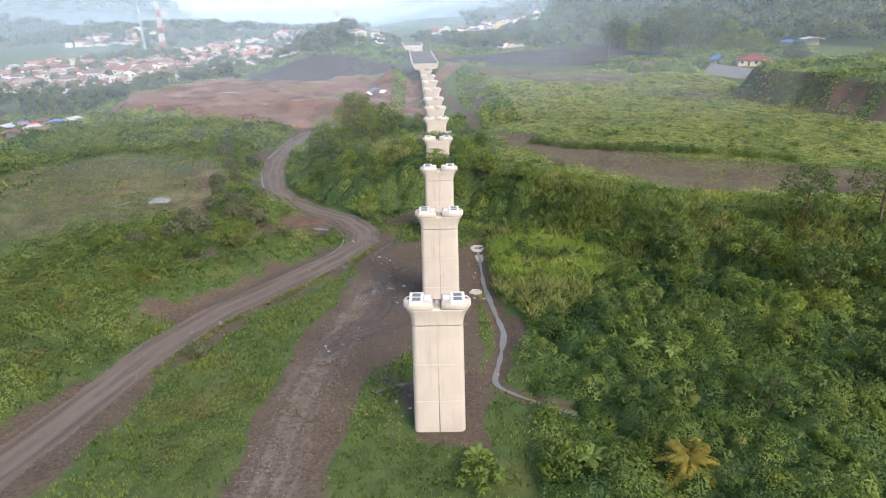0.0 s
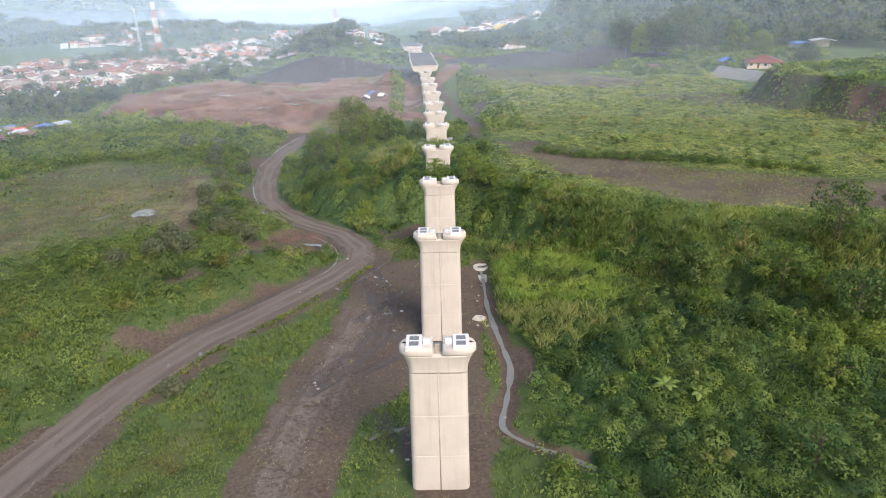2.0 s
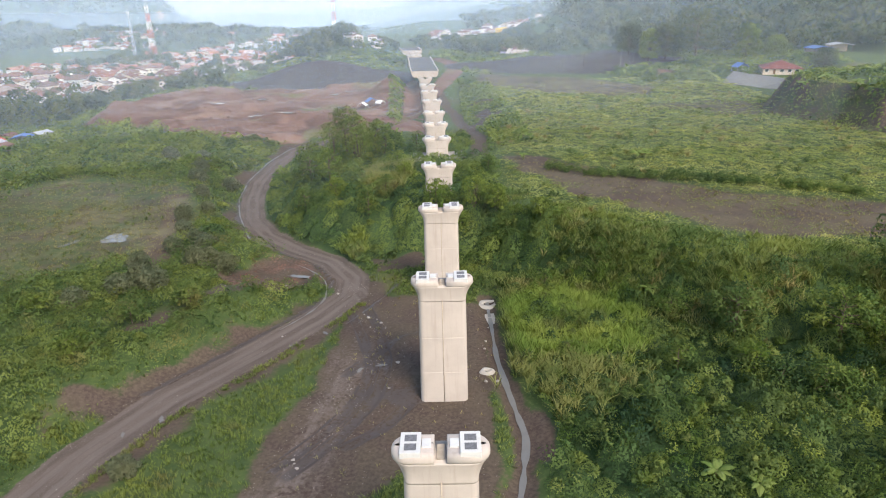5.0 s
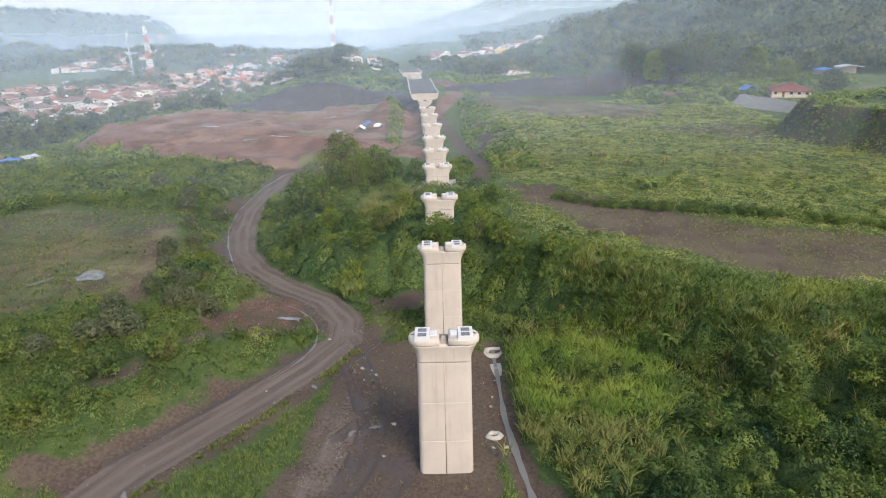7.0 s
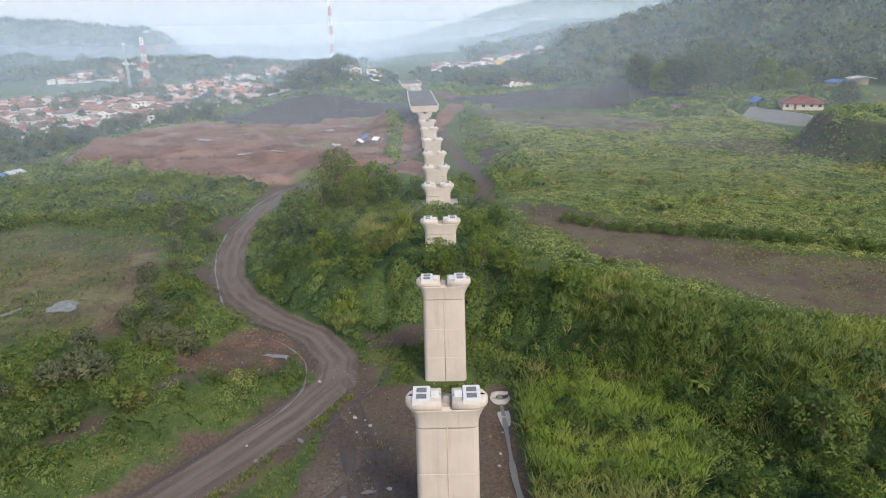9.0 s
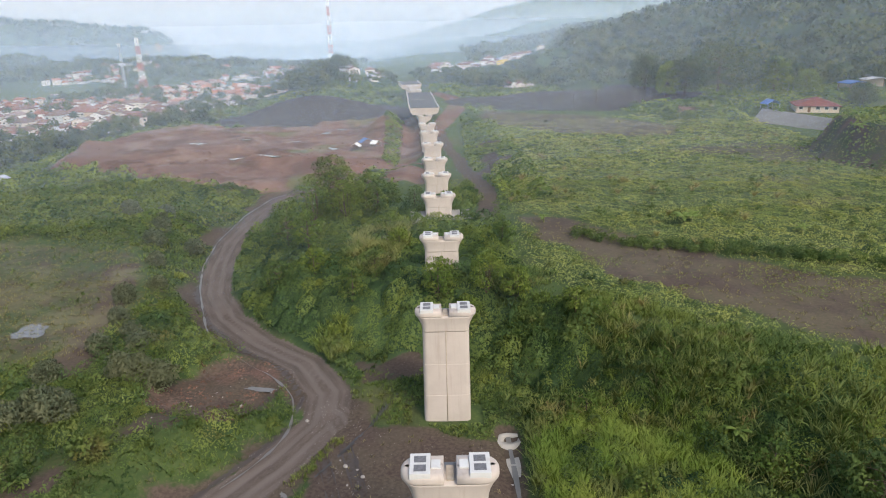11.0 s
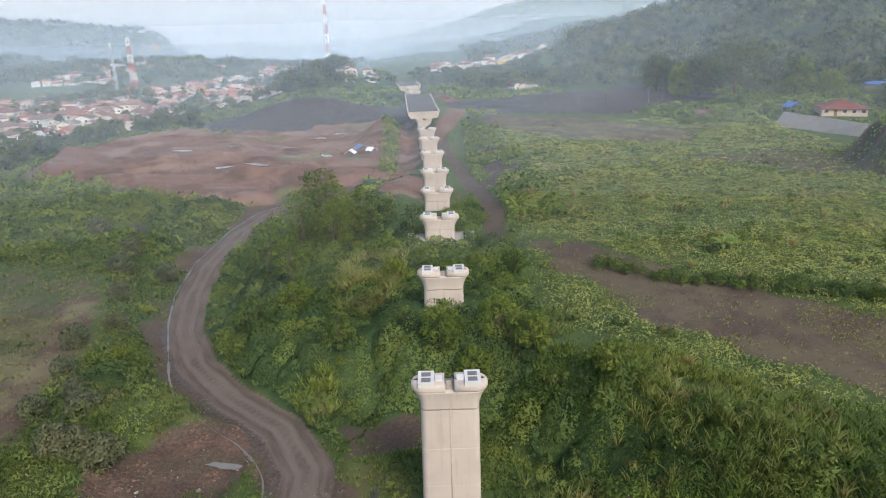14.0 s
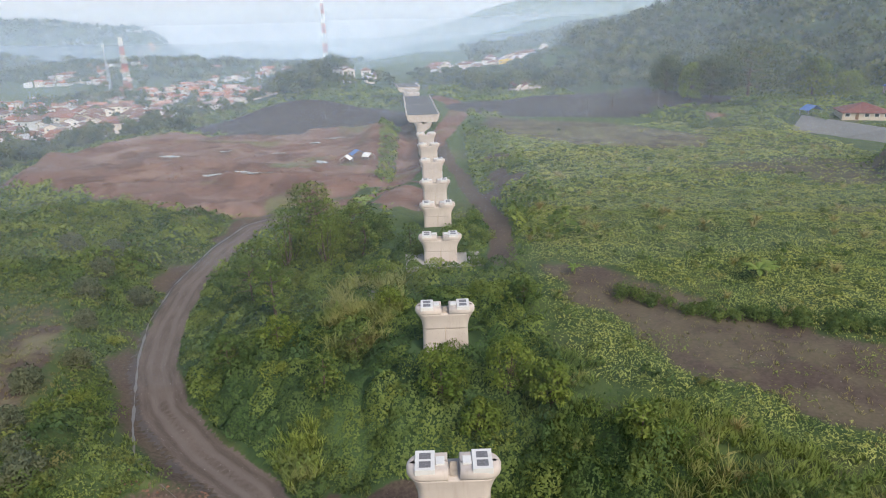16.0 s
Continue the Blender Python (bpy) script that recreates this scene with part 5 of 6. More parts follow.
def gable_roof(w, d, z, rise, eave, hip=0.0, t=0.22):
    """A roof of two slopes (four with hip), with thickness."""
    bm = bmesh.new()
    hw, hd = w / 2 + eave, d / 2 + eave
    ridge = hd - hip * hw if hip else hd
    rows = []
    for dz in (0, -t):
        rows.append([bm.verts.new(p) for p in ((-hw, -hd, z + dz), (hw, -hd, z + dz), (hw, hd, z + dz), (-hw, hd, z + dz), (0, -ridge, z + rise + dz), (0, ridge, z + rise + dz))])
    a, b = rows
    for q, flip in ((a, False), (b, True)):
        for f in ((0, 4, 5, 3), (1, 2, 5, 4)) + (((0, 1, 4), (2, 3, 5)) if hip else ()):
            vs = [q[i] for i in f]
            bm.faces.new(vs[::-1] if not flip else vs)
    for i, j in ((0, 3), (2, 1)) + (((1, 0), (3, 2)) if hip else ((4, 0), (1, 4), (3, 5), (5, 2))):
        bm.faces.new((a[i], a[j], b[j], b[i]))
    bmesh.ops.recalc_face_normals(bm, faces=bm.faces)
    return bm


def make_house(name, x, y, turn, w, d, h, rise, roof, wall=None, hip=0.0, label="", group="", windows=3, z=None):
    thing = empty(name, x, y, (land_at(x, y) if z is None else z) - 0.3, turn)
    bm = bmesh.new()
    hw, hd = w / 2, d / 2
    low = [bm.verts.new(p) for p in ((-hw, -hd, -1), (hw, -hd, -1), (hw, hd, -1), (-hw, hd, -1))]
    top = [bm.verts.new(p) for p in ((-hw, -hd, h), (hw, -hd, h), (hw, hd, h), (-hw, hd, h))]
    for k in range(4):
        j = (k + 1) % 4
        if k % 2 == 0 and not hip:
            g = bm.verts.new((0, -hd if k == 0 else hd, h + rise * 0.9))
            bm.faces.new((low[k], low[j], top[j], g, top[k]))
        else:
            bm.faces.new((low[k], low[j], top[j], top[k]))
    part("wall", bm, wall or PLASTER, thing)
    part("roof", gable_roof(w, d, h + 0.05, rise, 0.6, hip), roof, thing)
    for k in range(windows):
        px = -hw + w * (k + 0.5) / windows
        if k == 1:
            part("door", box(bmesh.new(), px - 0.5, px + 0.5, -hd - 0.07, -hd - 0.004, 0.3, 2.4, 0.02), DOORWOOD, thing)
        else:
            win = part("window", box(bmesh.new(), px - 0.8, px + 0.8, -hd - 0.08, -hd - 0.004, 1.2, 2.5, 0.02), WHITE_PAINT, thing)
            part("pane", box(bmesh.new(), px - 0.66, px + 0.66, -hd - 0.1, -hd - 0.082, 1.32, 2.38, 0.005), GLASS, win)
        if h > 5:
            part("window", box(bmesh.new(), px - 0.7, px + 0.7, -hd - 0.08, -hd - 0.004, 4.0, 5.1, 0.02), GLASS, thing)
    if label:
        tagged(thing, label, "house", group)
    return thing


KINDS = [(7, 9, 3.2, 2.0, TILE, 0), (8, 11, 3.4, 2.3, TILE, 0.8), (9, 8, 6.2, 2.0, TILE, 0), (6, 10, 3.0, 1.4, SHEET, 0), (10, 12, 6.4, 2.6, TILE, 0.7), (7, 7, 3.2, 1.8, TILE, 0.9)]
TAGS = ["small plastered house with a clay tile roof", "plastered house with a hipped clay tile roof", "two-storey plastered house with a tile roof",
        "low house with a grey sheet metal roof", "large two-storey house with a hipped tile roof", "square plastered house with a hipped tile roof"]
models = []


def town(places, group):
    for k, (hx, hy) in enumerate(places):
        q = int(rng.integers(0, len(KINDS)))
        turn = float(rng.normal() * 14 + (0 if rng.random() < 0.6 else 90))
        sc = float(0.7 + 0.35 * rng.random())
        while len(models) <= q:
            models.append(None)
        if models[q] is None:
            w, d, h, rise, roof, hip = KINDS[q]
            models[q] = make_house("house", hx, hy, turn, w, d, h, rise, roof, None, hip, TAGS[q], group, 2)
            models[q].scale = (0.8, 0.8, 0.8)
        else:
            c = copy_thing(models[q], pose(hx, hy, land_at(hx, hy) - 0.3, 0, 0, turn))
            c.scale = (sc, sc, sc)
            tagged(c, "", "", group)


def grid_places(x0, x1, y0, y1, dx, dy, keep, jitter=0.35):
    out = []
    for yy in np.arange(y0, y1, dy):
        for xx in np.arange(x0, x1, dx):
            px, py = xx + dx * jitter * rng.normal(), yy + dy * jitter * rng.normal()
            if rng.random() < keep(px, py):
                out.append((float(px), float(py)))
    return out


TOWN_LEFT = [(-330, 420), (-205, 440), (-190, 500), (-165, 560), (-150, 620), (-140, 720), (-240, 760), (-330, 700), (-420, 560)]


def in_town(a, b):
    q = float(ss(-4, 6, inside(TOWN_LEFT, np.array([a]), np.array([b]))[0]))
    return q * (0.15 if float(fbm(np.array([a]), np.array([b]), 70, 131)[0]) < -0.2 else 0.95)


town(grid_places(-340, -150, 420, 590, 9.0, 9.6, lambda a, b: in_town(a, b) * (a > -0.68 * b + 5)), "houses of the valley town")
town(grid_places(-76, -44, 580, 640, 11, 12, lambda a, b: 0.7), "houses beside the mast hill")
town(grid_places(-14, 130, 720, 940, 10, 14, lambda a, b: 0.75 if abs(b - (765 + 1.1 * a)) < 34 else 0.0), "houses on the ridge")


def far_town(places, label):
    """Distant houses, joined: all walls in one mesh, all roofs in another."""
    wv, wf, rv, rf, tw, tr = [], [], [], [], [], []
    for px, py in places:
        w, d, h, rise = 2.6 + 1.6 * rng.random(), 3 + 2 * rng.random(), 2.4 + 2.4 * (rng.random() > 0.75), 1.6 + rng.random()
        a = rng.normal() * 0.25 + (1.57 if rng.random() < 0.4 else 0)
        c, s, z = math.cos(a), math.sin(a), land_at(px, py)

        def at(u, v, q):
            return (px + u * c - v * s, py + u * s + v * c, z + q)

        n = len(wv)
        wv += [at(u, v, q) for q in (-2, h) for u, v in ((-w, -d), (w, -d), (w, d), (-w, d))]
        wf += [(n, n + 1, n + 5, n + 4), (n + 1, n + 2, n + 6, n + 5), (n + 2, n + 3, n + 7, n + 6), (n + 3, n, n + 4, n + 7)]
        tw += [rng.random()] * 8
        n = len(rv)
        rv += [at(-w - 0.5, -d - 0.5, h), at(-w - 0.5, d + 0.5, h), at(0, d + 0.5, h + rise), at(0, -d - 0.5, h + rise), at(w + 0.5, -d - 0.5, h), at(w + 0.5, d + 0.5, h)]
        rf += [(n, n + 3, n + 2, n + 1), (n + 3, n + 4, n + 5, n + 2)]
        tr += [rng.random()] * 6
    for nm, vv, ff, mat, tt in (("far_house_walls", wv, wf, FAR_PLASTER, tw), ("far_house_roofs", rv, rf, FAR_TILE, tr)):
        ob = mesh_object(nm, vv, ff, mat)
        point_values(ob, "tint", tt)
        tagged(ob, label + (", plastered walls" if "wall" in nm else ", tile and sheet roofs"), "houses", kind="stuff")


def tinted(name, stops):
    m = Mat(name, 0.85)
    n = m.noise(0.5, 4.0, vec=m.place())
    c = m.ramp(m.attr("tint"), stops)
    m.color(m.mix(m.math("MULTIPLY", m.step(n, 0.45, 0.8), 0.4), c, m.mix(0.5, c, (0.1, 0.08, 0.07))))
    return m.m


FAR_PLASTER = tinted("far_house_plaster", [(0.0, (0.55, 0.53, 0.5)), (0.5, (0.44, 0.39, 0.33)), (1.0, (0.58, 0.59, 0.6))])
FAR_TILE = tinted("far_house_tile", [(0.0, (0.36, 0.14, 0.09)), (0.4, (0.27, 0.15, 0.11)), (0.75, (0.42, 0.19, 0.13)), (1.0, (0.42, 0.40, 0.40))])
far_town(grid_places(-460, -140, 600, 760, 12, 13, in_town) + grid_places(-420, -150, 780, 960, 11, 13, lambda a, b: 0.75 if float(fbm(np.array([a]), np.array([b]), 90, 133)[0]) > 0.22 else 0.03) + grid_places(150, 330, 880, 1040, 16, 18, lambda a, b: 0.6 if abs(b - (790 + 0.55 * a)) < 34 else 0.0), "far houses in the mist")

RED_ROOF = plain("dark_red_roof_tile", (0.15, 0.055, 0.048), 0.85, vary=0.25, scale=0.7)
# the house with the red hipped roof on its walled terrace
make_house("bungalow", 147.5, 324, -18, 15, 13, 2.7, 2.9, RED_ROOF, None, 0.8, "white bungalow with a red hipped tile roof above a sloped wall", "", 5)
make_house("villa", 50, 496, 20, 12, 10, 4.0, 3.2, RED_ROOF, None, 0.0, "white villa with a steep red tile roof among trees", "", 3)
make_house("annex", 43, 494, 20, 7, 9, 3.8, 3.0, RED_ROOF, None, 0.0, "white annex with a steep tile roof", "", 3)
make_house("yellow_house", 66, 800, 0, 16, 8, 4.0, 1.5, SHEET, YELLOW, 0.0, "long house with yellow walls and a grey roof", "", 5)


def sloped_wall():
    bm = bmesh.new()
    rows = []
    for (bx, by), (tx, ty) in (((121, 321.5), (129.8, 331)), ((129.5, 307.5), (135, 313)), ((137.5, 294), (140, 297)), ((147, 287), (150, 291))):
        z = land_at(bx - 2, by - 2)
        rows.append([bm.verts.new((bx, by, z - 0.6)), bm.verts.new((tx, ty, 13.6)), bm.verts.new((tx + 0.8, ty + 0.5, 13.6)), bm.verts.new((tx + 0.8, ty + 0.5, z - 2))])
    for a, b in zip(rows, rows[1:]):
        for k in range(4):
            j = (k + 1) % 4
            bm.faces.new((a[k], b[k], b[j], a[j]))
    bm.faces.new(rows[0][::-1])
    bm.faces.new(rows[-1])
    bmesh.ops.recalc_face_normals(bm, faces=bm.faces)
    return tagged(part("retaining_wall", bm, WALLC), "sloped grey concrete retaining wall below the bungalow", "retaining wall", kind="structure")


sloped_wall()

# ---- sheds under coloured sheets at the near edge of the town ----
def make_shed(x, y, turn, w, d, h, roof, label):
    thing = empty("market_shed", x, y, land_at(x, y) - 0.1, turn)
    for sx in (-1, 1):
        for sy in (-1, 1):
            part("post", box(bmesh.new(), sx * (w / 2 - 0.2) - 0.08, sx * (w / 2 - 0.2) + 0.08, sy * (d / 2 - 0.2) - 0.08, sy * (d / 2 - 0.2) + 0.08, -0.5, h), DOORWOOD, thing)
    part("back_wall", box(bmesh.new(), -w / 2, w / 2, d / 2 - 0.15, d / 2, -0.5, h - 0.1), PLASTER, thing)
    part("roof", gable_roof(w, d, h, 0.9, 0.4), roof, thing)
    return tagged(thing, label, "shed", "sheds under coloured sheets")


REDSHEET = plain("red_tarpaulin", (0.5, 0.06, 0.05), 0.5, vary=0.2)
for k in range(22):
    sx, sy = -208 + 11 * (k % 5) + 3 * rng.normal(), 258 + 11 * (k // 5) + 2 * rng.normal()
    roof, what = ((BLUE, "blue tarpaulin"), (SHEET, "grey sheet metal"), (SHEET, "weathered sheet metal"), (TILE, "brown tile"), (TILE, "brown tile"), (SHEET, "pale sheet metal"), (REDSHEET, "red tarpaulin"))[k % 7]
    make_shed(sx, sy, float(20 * rng.normal()), 4.5 + 2.5 * rng.random(), 4 + 2 * rng.random(), 2.6, roof, "open market shed under a " + what + " roof")


# ---- camp under tarpaulins at the earthworks ----
def make_tent(x, y, turn, w, d, h, mat, label):
    bm = gable_roof(w, d, h, h * 0.8, 0.1, 0.0, 0.08)
    ob = empty("work_tent", x, y, land_at(x, y), turn)
    part("canopy", bm, mat, ob)
    for sx in (-1, 1):
        for sy in (-1, 1):
            part("tent_pole", tapered(bmesh.new(), (sx * w * 0.45, sy * d * 0.45, -0.3), (sx * w * 0.45, sy * d * 0.45, h), 0.06, 0.06, 6), STEEL, ob)
    return tagged(ob, label, "tent", "tents at the earthworks")


make_tent(-34, 331, 25, 5.5, 4, 2.0, BLUE, "blue tarpaulin work tent on red earth")
make_tent(-38, 328, -10, 4, 3.5, 1.7, WHITE_PAINT, "white tarpaulin work tent on red earth")
make_tent(-30, 330, 60, 4, 3, 1.5, WHITE_PAINT, "white tarpaulin work tent on red earth")
make_shed(176, 348, 10, 9, 7, 3.2, BLUE, "low shed under a blue sheet roof beside trees")
make_shed(188, 352, -10, 10, 7, 3.4, SHEET, "low shed with a pale sheet metal roof beside trees")
make_tent(133, 331, 10, 6, 5, 2.2, BLUE, "blue tarpaulin shelter beside the bungalow")


# ---- woods ----
def wood(name, x, y, high, wide, count, leaf, mat, label):
    lv = Leaves()
    z = land(x, y)
    n = len(x)
    hue = 0.05 + 0.85 * rng.random(n) ** 1.3
    for k, (dz, dr, off) in enumerate(((0.66, 0.85, 0.0), (0.5, 0.6, 0.55), (0.56, 0.55, 0.55))):
        ox, oy = wide * off * rng.normal(size=n), wide * off * rng.normal(size=n)
        lv.shells(x + ox, y + oy, z + high * dz, wide * dr * (0.75 + 0.4 * rng.random(n)), high * 0.3 * dr / 0.8, int(count * (1.5 if k == 0 else 0.8)), leaf, hue, low=-0.2, droop=0.1, ratio=0.62, tight=True)
    # larger filler leaves inside, half the tint: crown shade put into their colour
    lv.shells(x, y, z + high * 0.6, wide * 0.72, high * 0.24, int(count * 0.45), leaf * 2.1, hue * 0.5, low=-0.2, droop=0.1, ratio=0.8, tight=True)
    ob = lv.done(name, mat)
    tagged(ob, label, "wood", kind="stuff")
    return ob


def size(n, lo, hi):
    return lo + (hi - lo) * rng.random(n) ** 1.3


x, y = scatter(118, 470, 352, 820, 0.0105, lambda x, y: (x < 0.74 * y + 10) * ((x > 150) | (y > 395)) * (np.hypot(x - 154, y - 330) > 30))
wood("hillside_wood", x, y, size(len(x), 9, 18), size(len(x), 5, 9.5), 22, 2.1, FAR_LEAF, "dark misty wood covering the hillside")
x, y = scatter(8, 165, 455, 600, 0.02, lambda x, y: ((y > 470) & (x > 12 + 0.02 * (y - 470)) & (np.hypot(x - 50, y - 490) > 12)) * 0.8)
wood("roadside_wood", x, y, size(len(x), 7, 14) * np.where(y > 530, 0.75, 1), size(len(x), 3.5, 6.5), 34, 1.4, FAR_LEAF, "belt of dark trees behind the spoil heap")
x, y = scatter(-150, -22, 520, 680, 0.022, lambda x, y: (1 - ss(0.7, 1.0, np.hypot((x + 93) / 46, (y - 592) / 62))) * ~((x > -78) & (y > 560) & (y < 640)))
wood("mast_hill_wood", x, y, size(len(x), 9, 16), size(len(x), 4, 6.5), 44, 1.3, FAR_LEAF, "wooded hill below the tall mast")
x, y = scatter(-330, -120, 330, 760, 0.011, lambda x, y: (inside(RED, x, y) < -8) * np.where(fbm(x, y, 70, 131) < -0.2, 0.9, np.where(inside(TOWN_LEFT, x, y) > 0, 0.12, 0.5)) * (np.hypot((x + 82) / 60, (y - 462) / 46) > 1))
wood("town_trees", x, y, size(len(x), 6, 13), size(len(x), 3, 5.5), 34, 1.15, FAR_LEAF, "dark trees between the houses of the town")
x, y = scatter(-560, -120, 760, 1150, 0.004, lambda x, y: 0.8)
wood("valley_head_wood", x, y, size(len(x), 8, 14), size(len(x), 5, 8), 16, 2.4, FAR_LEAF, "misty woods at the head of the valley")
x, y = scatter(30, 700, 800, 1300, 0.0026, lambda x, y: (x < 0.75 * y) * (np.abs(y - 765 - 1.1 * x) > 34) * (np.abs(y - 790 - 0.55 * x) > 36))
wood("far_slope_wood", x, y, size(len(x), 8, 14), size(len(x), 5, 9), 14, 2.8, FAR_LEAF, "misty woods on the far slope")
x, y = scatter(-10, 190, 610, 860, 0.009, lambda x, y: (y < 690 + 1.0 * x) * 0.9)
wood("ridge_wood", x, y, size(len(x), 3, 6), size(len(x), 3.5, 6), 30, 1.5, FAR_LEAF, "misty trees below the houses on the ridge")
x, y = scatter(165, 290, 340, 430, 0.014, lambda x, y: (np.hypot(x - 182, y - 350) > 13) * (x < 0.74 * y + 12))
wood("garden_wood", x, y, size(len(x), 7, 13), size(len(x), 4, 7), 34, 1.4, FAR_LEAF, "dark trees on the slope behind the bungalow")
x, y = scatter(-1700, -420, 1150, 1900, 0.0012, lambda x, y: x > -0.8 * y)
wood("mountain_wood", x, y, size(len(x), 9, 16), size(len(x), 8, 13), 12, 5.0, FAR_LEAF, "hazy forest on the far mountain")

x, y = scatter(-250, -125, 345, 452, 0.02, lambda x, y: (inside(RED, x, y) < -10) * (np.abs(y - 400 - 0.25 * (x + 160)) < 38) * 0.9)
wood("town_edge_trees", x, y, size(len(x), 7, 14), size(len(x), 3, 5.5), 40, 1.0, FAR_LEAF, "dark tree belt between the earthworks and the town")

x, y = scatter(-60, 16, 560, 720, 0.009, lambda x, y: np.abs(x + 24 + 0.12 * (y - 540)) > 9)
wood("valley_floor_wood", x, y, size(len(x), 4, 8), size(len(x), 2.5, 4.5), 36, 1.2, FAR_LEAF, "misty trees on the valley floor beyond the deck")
canopy("far_scrub", LEAF, "misty scrub round the dark spoil heaps", "scrub", (-170, 70, 445, 570), lambda x, y: open_ground(x, y) * (np.abs(x + 20) > 9) * (along(SIDE, x, y) > 6) * (along(HAUL, x, y) > 6), 0.7, 1.7, 5.0, 0.6, 3.5, 118)

# single trees along the terrace above the field
for tx, ty, th, tw, tm, tl in ((112, 372, 16, 8, FAR_LEAF, "tall spreading tree on the terrace edge"), (125, 366, 22, 15, FAR_LEAF, "wide umbrella-crowned tree on the terrace edge"), (97, 385, 15, 7, FAR_LEAF, "dark tree on the terrace edge"),
                              (144, 352, 15, 6, LEAF, "rounded green tree on the terrace edge"), (104, 374, 15, 4.6, PALE, "pale green tree on the terrace edge"), (158, 352, 9, 6, LEAF, "low tree beside the bungalow"),
                              (170, 330, 8, 5, FAR_LEAF, "dark tree beside the bungalow"), (100, 330, 4, 3, LEAF, "bush at the foot of the terrace"), (93, 334, 3.5, 3, LEAF, "bush at the foot of the terrace")):
    make_tree("tree", tx, ty, th, tw, tm, tl, 50, 80, 1.05 if th > 9 else 0.6, 0.14, clump=0.34)
for tx, ty, th in ((-168, 395, 12), (-158, 420, 10), (-190, 380, 11), (-135, 455, 10), (-128, 470, 9), (20, 470, 11), (28, 480, 12), (72, 378, 7), (-210, 400, 9), (-145, 440, 11)):
    make_palm(tx, ty, th, 4.2, "tall coconut palm in the misty valley", 13, 26, FAR_LEAF)


# ---- utility poles ----
POLE = plain("weathered_pole", (0.24, 0.235, 0.225), 0.8)
for px, py, ph in ((60, 372, 8), (88, 366, 9), (96, 372, 8), (-62, 428, 9), (-52, 446, 8), (52, 412, 8), (150, 352, 9), (153, 353, 9), (176, 340, 9)):
    pole = empty("utility_pole", px, py, land_at(px, py) - 0.3)
    part("shaft", tapered(bmesh.new(), (0, 0, 0), (0, 0, ph), 0.085, 0.055, 8), POLE, pole)
    part("crossarm", box(bmesh.new(), -0.6, 0.6, -0.04, 0.04, ph - 0.65, ph - 0.55), POLE, pole)
    tagged(pole, "pale concrete utility pole with a crossarm", "utility pole", "utility poles")

# ---- stream, puddles and mud ----
def water_material(name, col, rough=0.08):
    m = Mat(name, rough=rough, spec=0.5)
    n = m.noise(1.2, 3.0, vec=m.place())
    m.color(m.mix(n, col, tuple(c * 0.7 for c in col)))
    m.bump(n, 0.08, 0.02)
    return m.m


WATER = water_material("grey_stream_water", (0.17, 0.165, 0.155), 0.3)
MUDWATER = water_material("muddy_water", (0.15, 0.138, 0.128), 0.35)
DARKWATER = water_material("dark_mud_water", (0.05, 0.045, 0.042), 0.35)
RUTMUD = water_material("rut_mud", (0.055, 0.042, 0.038), 0.7)
PUDDLE = water_material("puddle_water", (0.2, 0.19, 0.18), 0.12)


def ribbon(name, line, half, lift, mat, label, category, rough=0.5):
    """Water along a bent line, of uneven width, lying in its bed."""
    pts = []
    for (x0, y0), (x1, y1) in zip(line, line[1:]):
        n = max(2, int(math.hypot(x1 - x0, y1 - y0) / 0.7))
        pts += [(x0 + (x1 - x0) * k / n, y0 + (y1 - y0) * k / n) for k in range(n)]
    pts.append(line[-1])
    p = np.array(pts)
    for _ in range(6):
        p[1:-1] = 0.5 * p[1:-1] + 0.25 * (p[:-2] + p[2:])
    d = np.gradient(p, axis=0)
    d /= np.linalg.norm(d, axis=1, keepdims=True)
    nrm = np.stack([-d[:, 1], d[:, 0]], 1)
    w = half * np.clip(1 + rough * vnoise(p[:, 0], p[:, 1], 2.2, 5), 0.04, 3)[:, None]
    z = land(p[:, 0], p[:, 1]) + lift
    for _ in range(8):
        z[1:-1] = 0.5 * z[1:-1] + 0.25 * (z[:-2] + z[2:])
    v = np.concatenate([np.column_stack([p + nrm * w, z]), np.column_stack([p - nrm * w, z])])
    n = len(p)
    k = np.arange(n - 1)
    ob = mesh_object(name, v, np.stack([k, k + n, k + n + 1, k + 1], 1), mat, smooth=True)
    return tagged(ob, label, category, kind="structure")


ribbon("stream", STREAM, 0.33, 0.1, WATER, "narrow grey stream winding past the piers", "stream", 0.6)
DITCH = [(-27.5, 118), (-25.5, 120.8), (-23.3, 125), (-22.1, 129.2), (-22.6, 134), (-23.5, 138), (-25.6, 141), (-28.4, 144.7), (-32.7, 147.8), (-37, 150.5), (-40.5, 155), (-45, 164),
         (-48.9, 173.4), (-53.5, 184.9), (-57.7, 199), (-60.5, 218), (-60.6, 243), (-57, 262), (-47, 271)]
GULLY = [(-4, 143), (-6.5, 140), (-9.5, 136), (-11.4, 130), (-14, 125), (-17.1, 119.6)]
ribbon("drain_gully", GULLY, 0.2, 0.04, DARKWATER, "dark wet gully draining past the pier foot", "ditch", 1.0)
ribbon("roadside_ditch", DITCH, 0.13, 0.09, MUDWATER, "thin wet ditch along the dirt road", "ditch", 1.2)


# wheel ruts churned into the wet mud of the yard
for line in RUTS:
    for off in (-0.8, 0.8):
        ribbon("wheel_rut", [(px + off, py - 0.3 * off) for px, py in line], 0.13, 0.03, RUTMUD, "dark wet wheel rut in the yard mud", "wheel rut", 1.3)


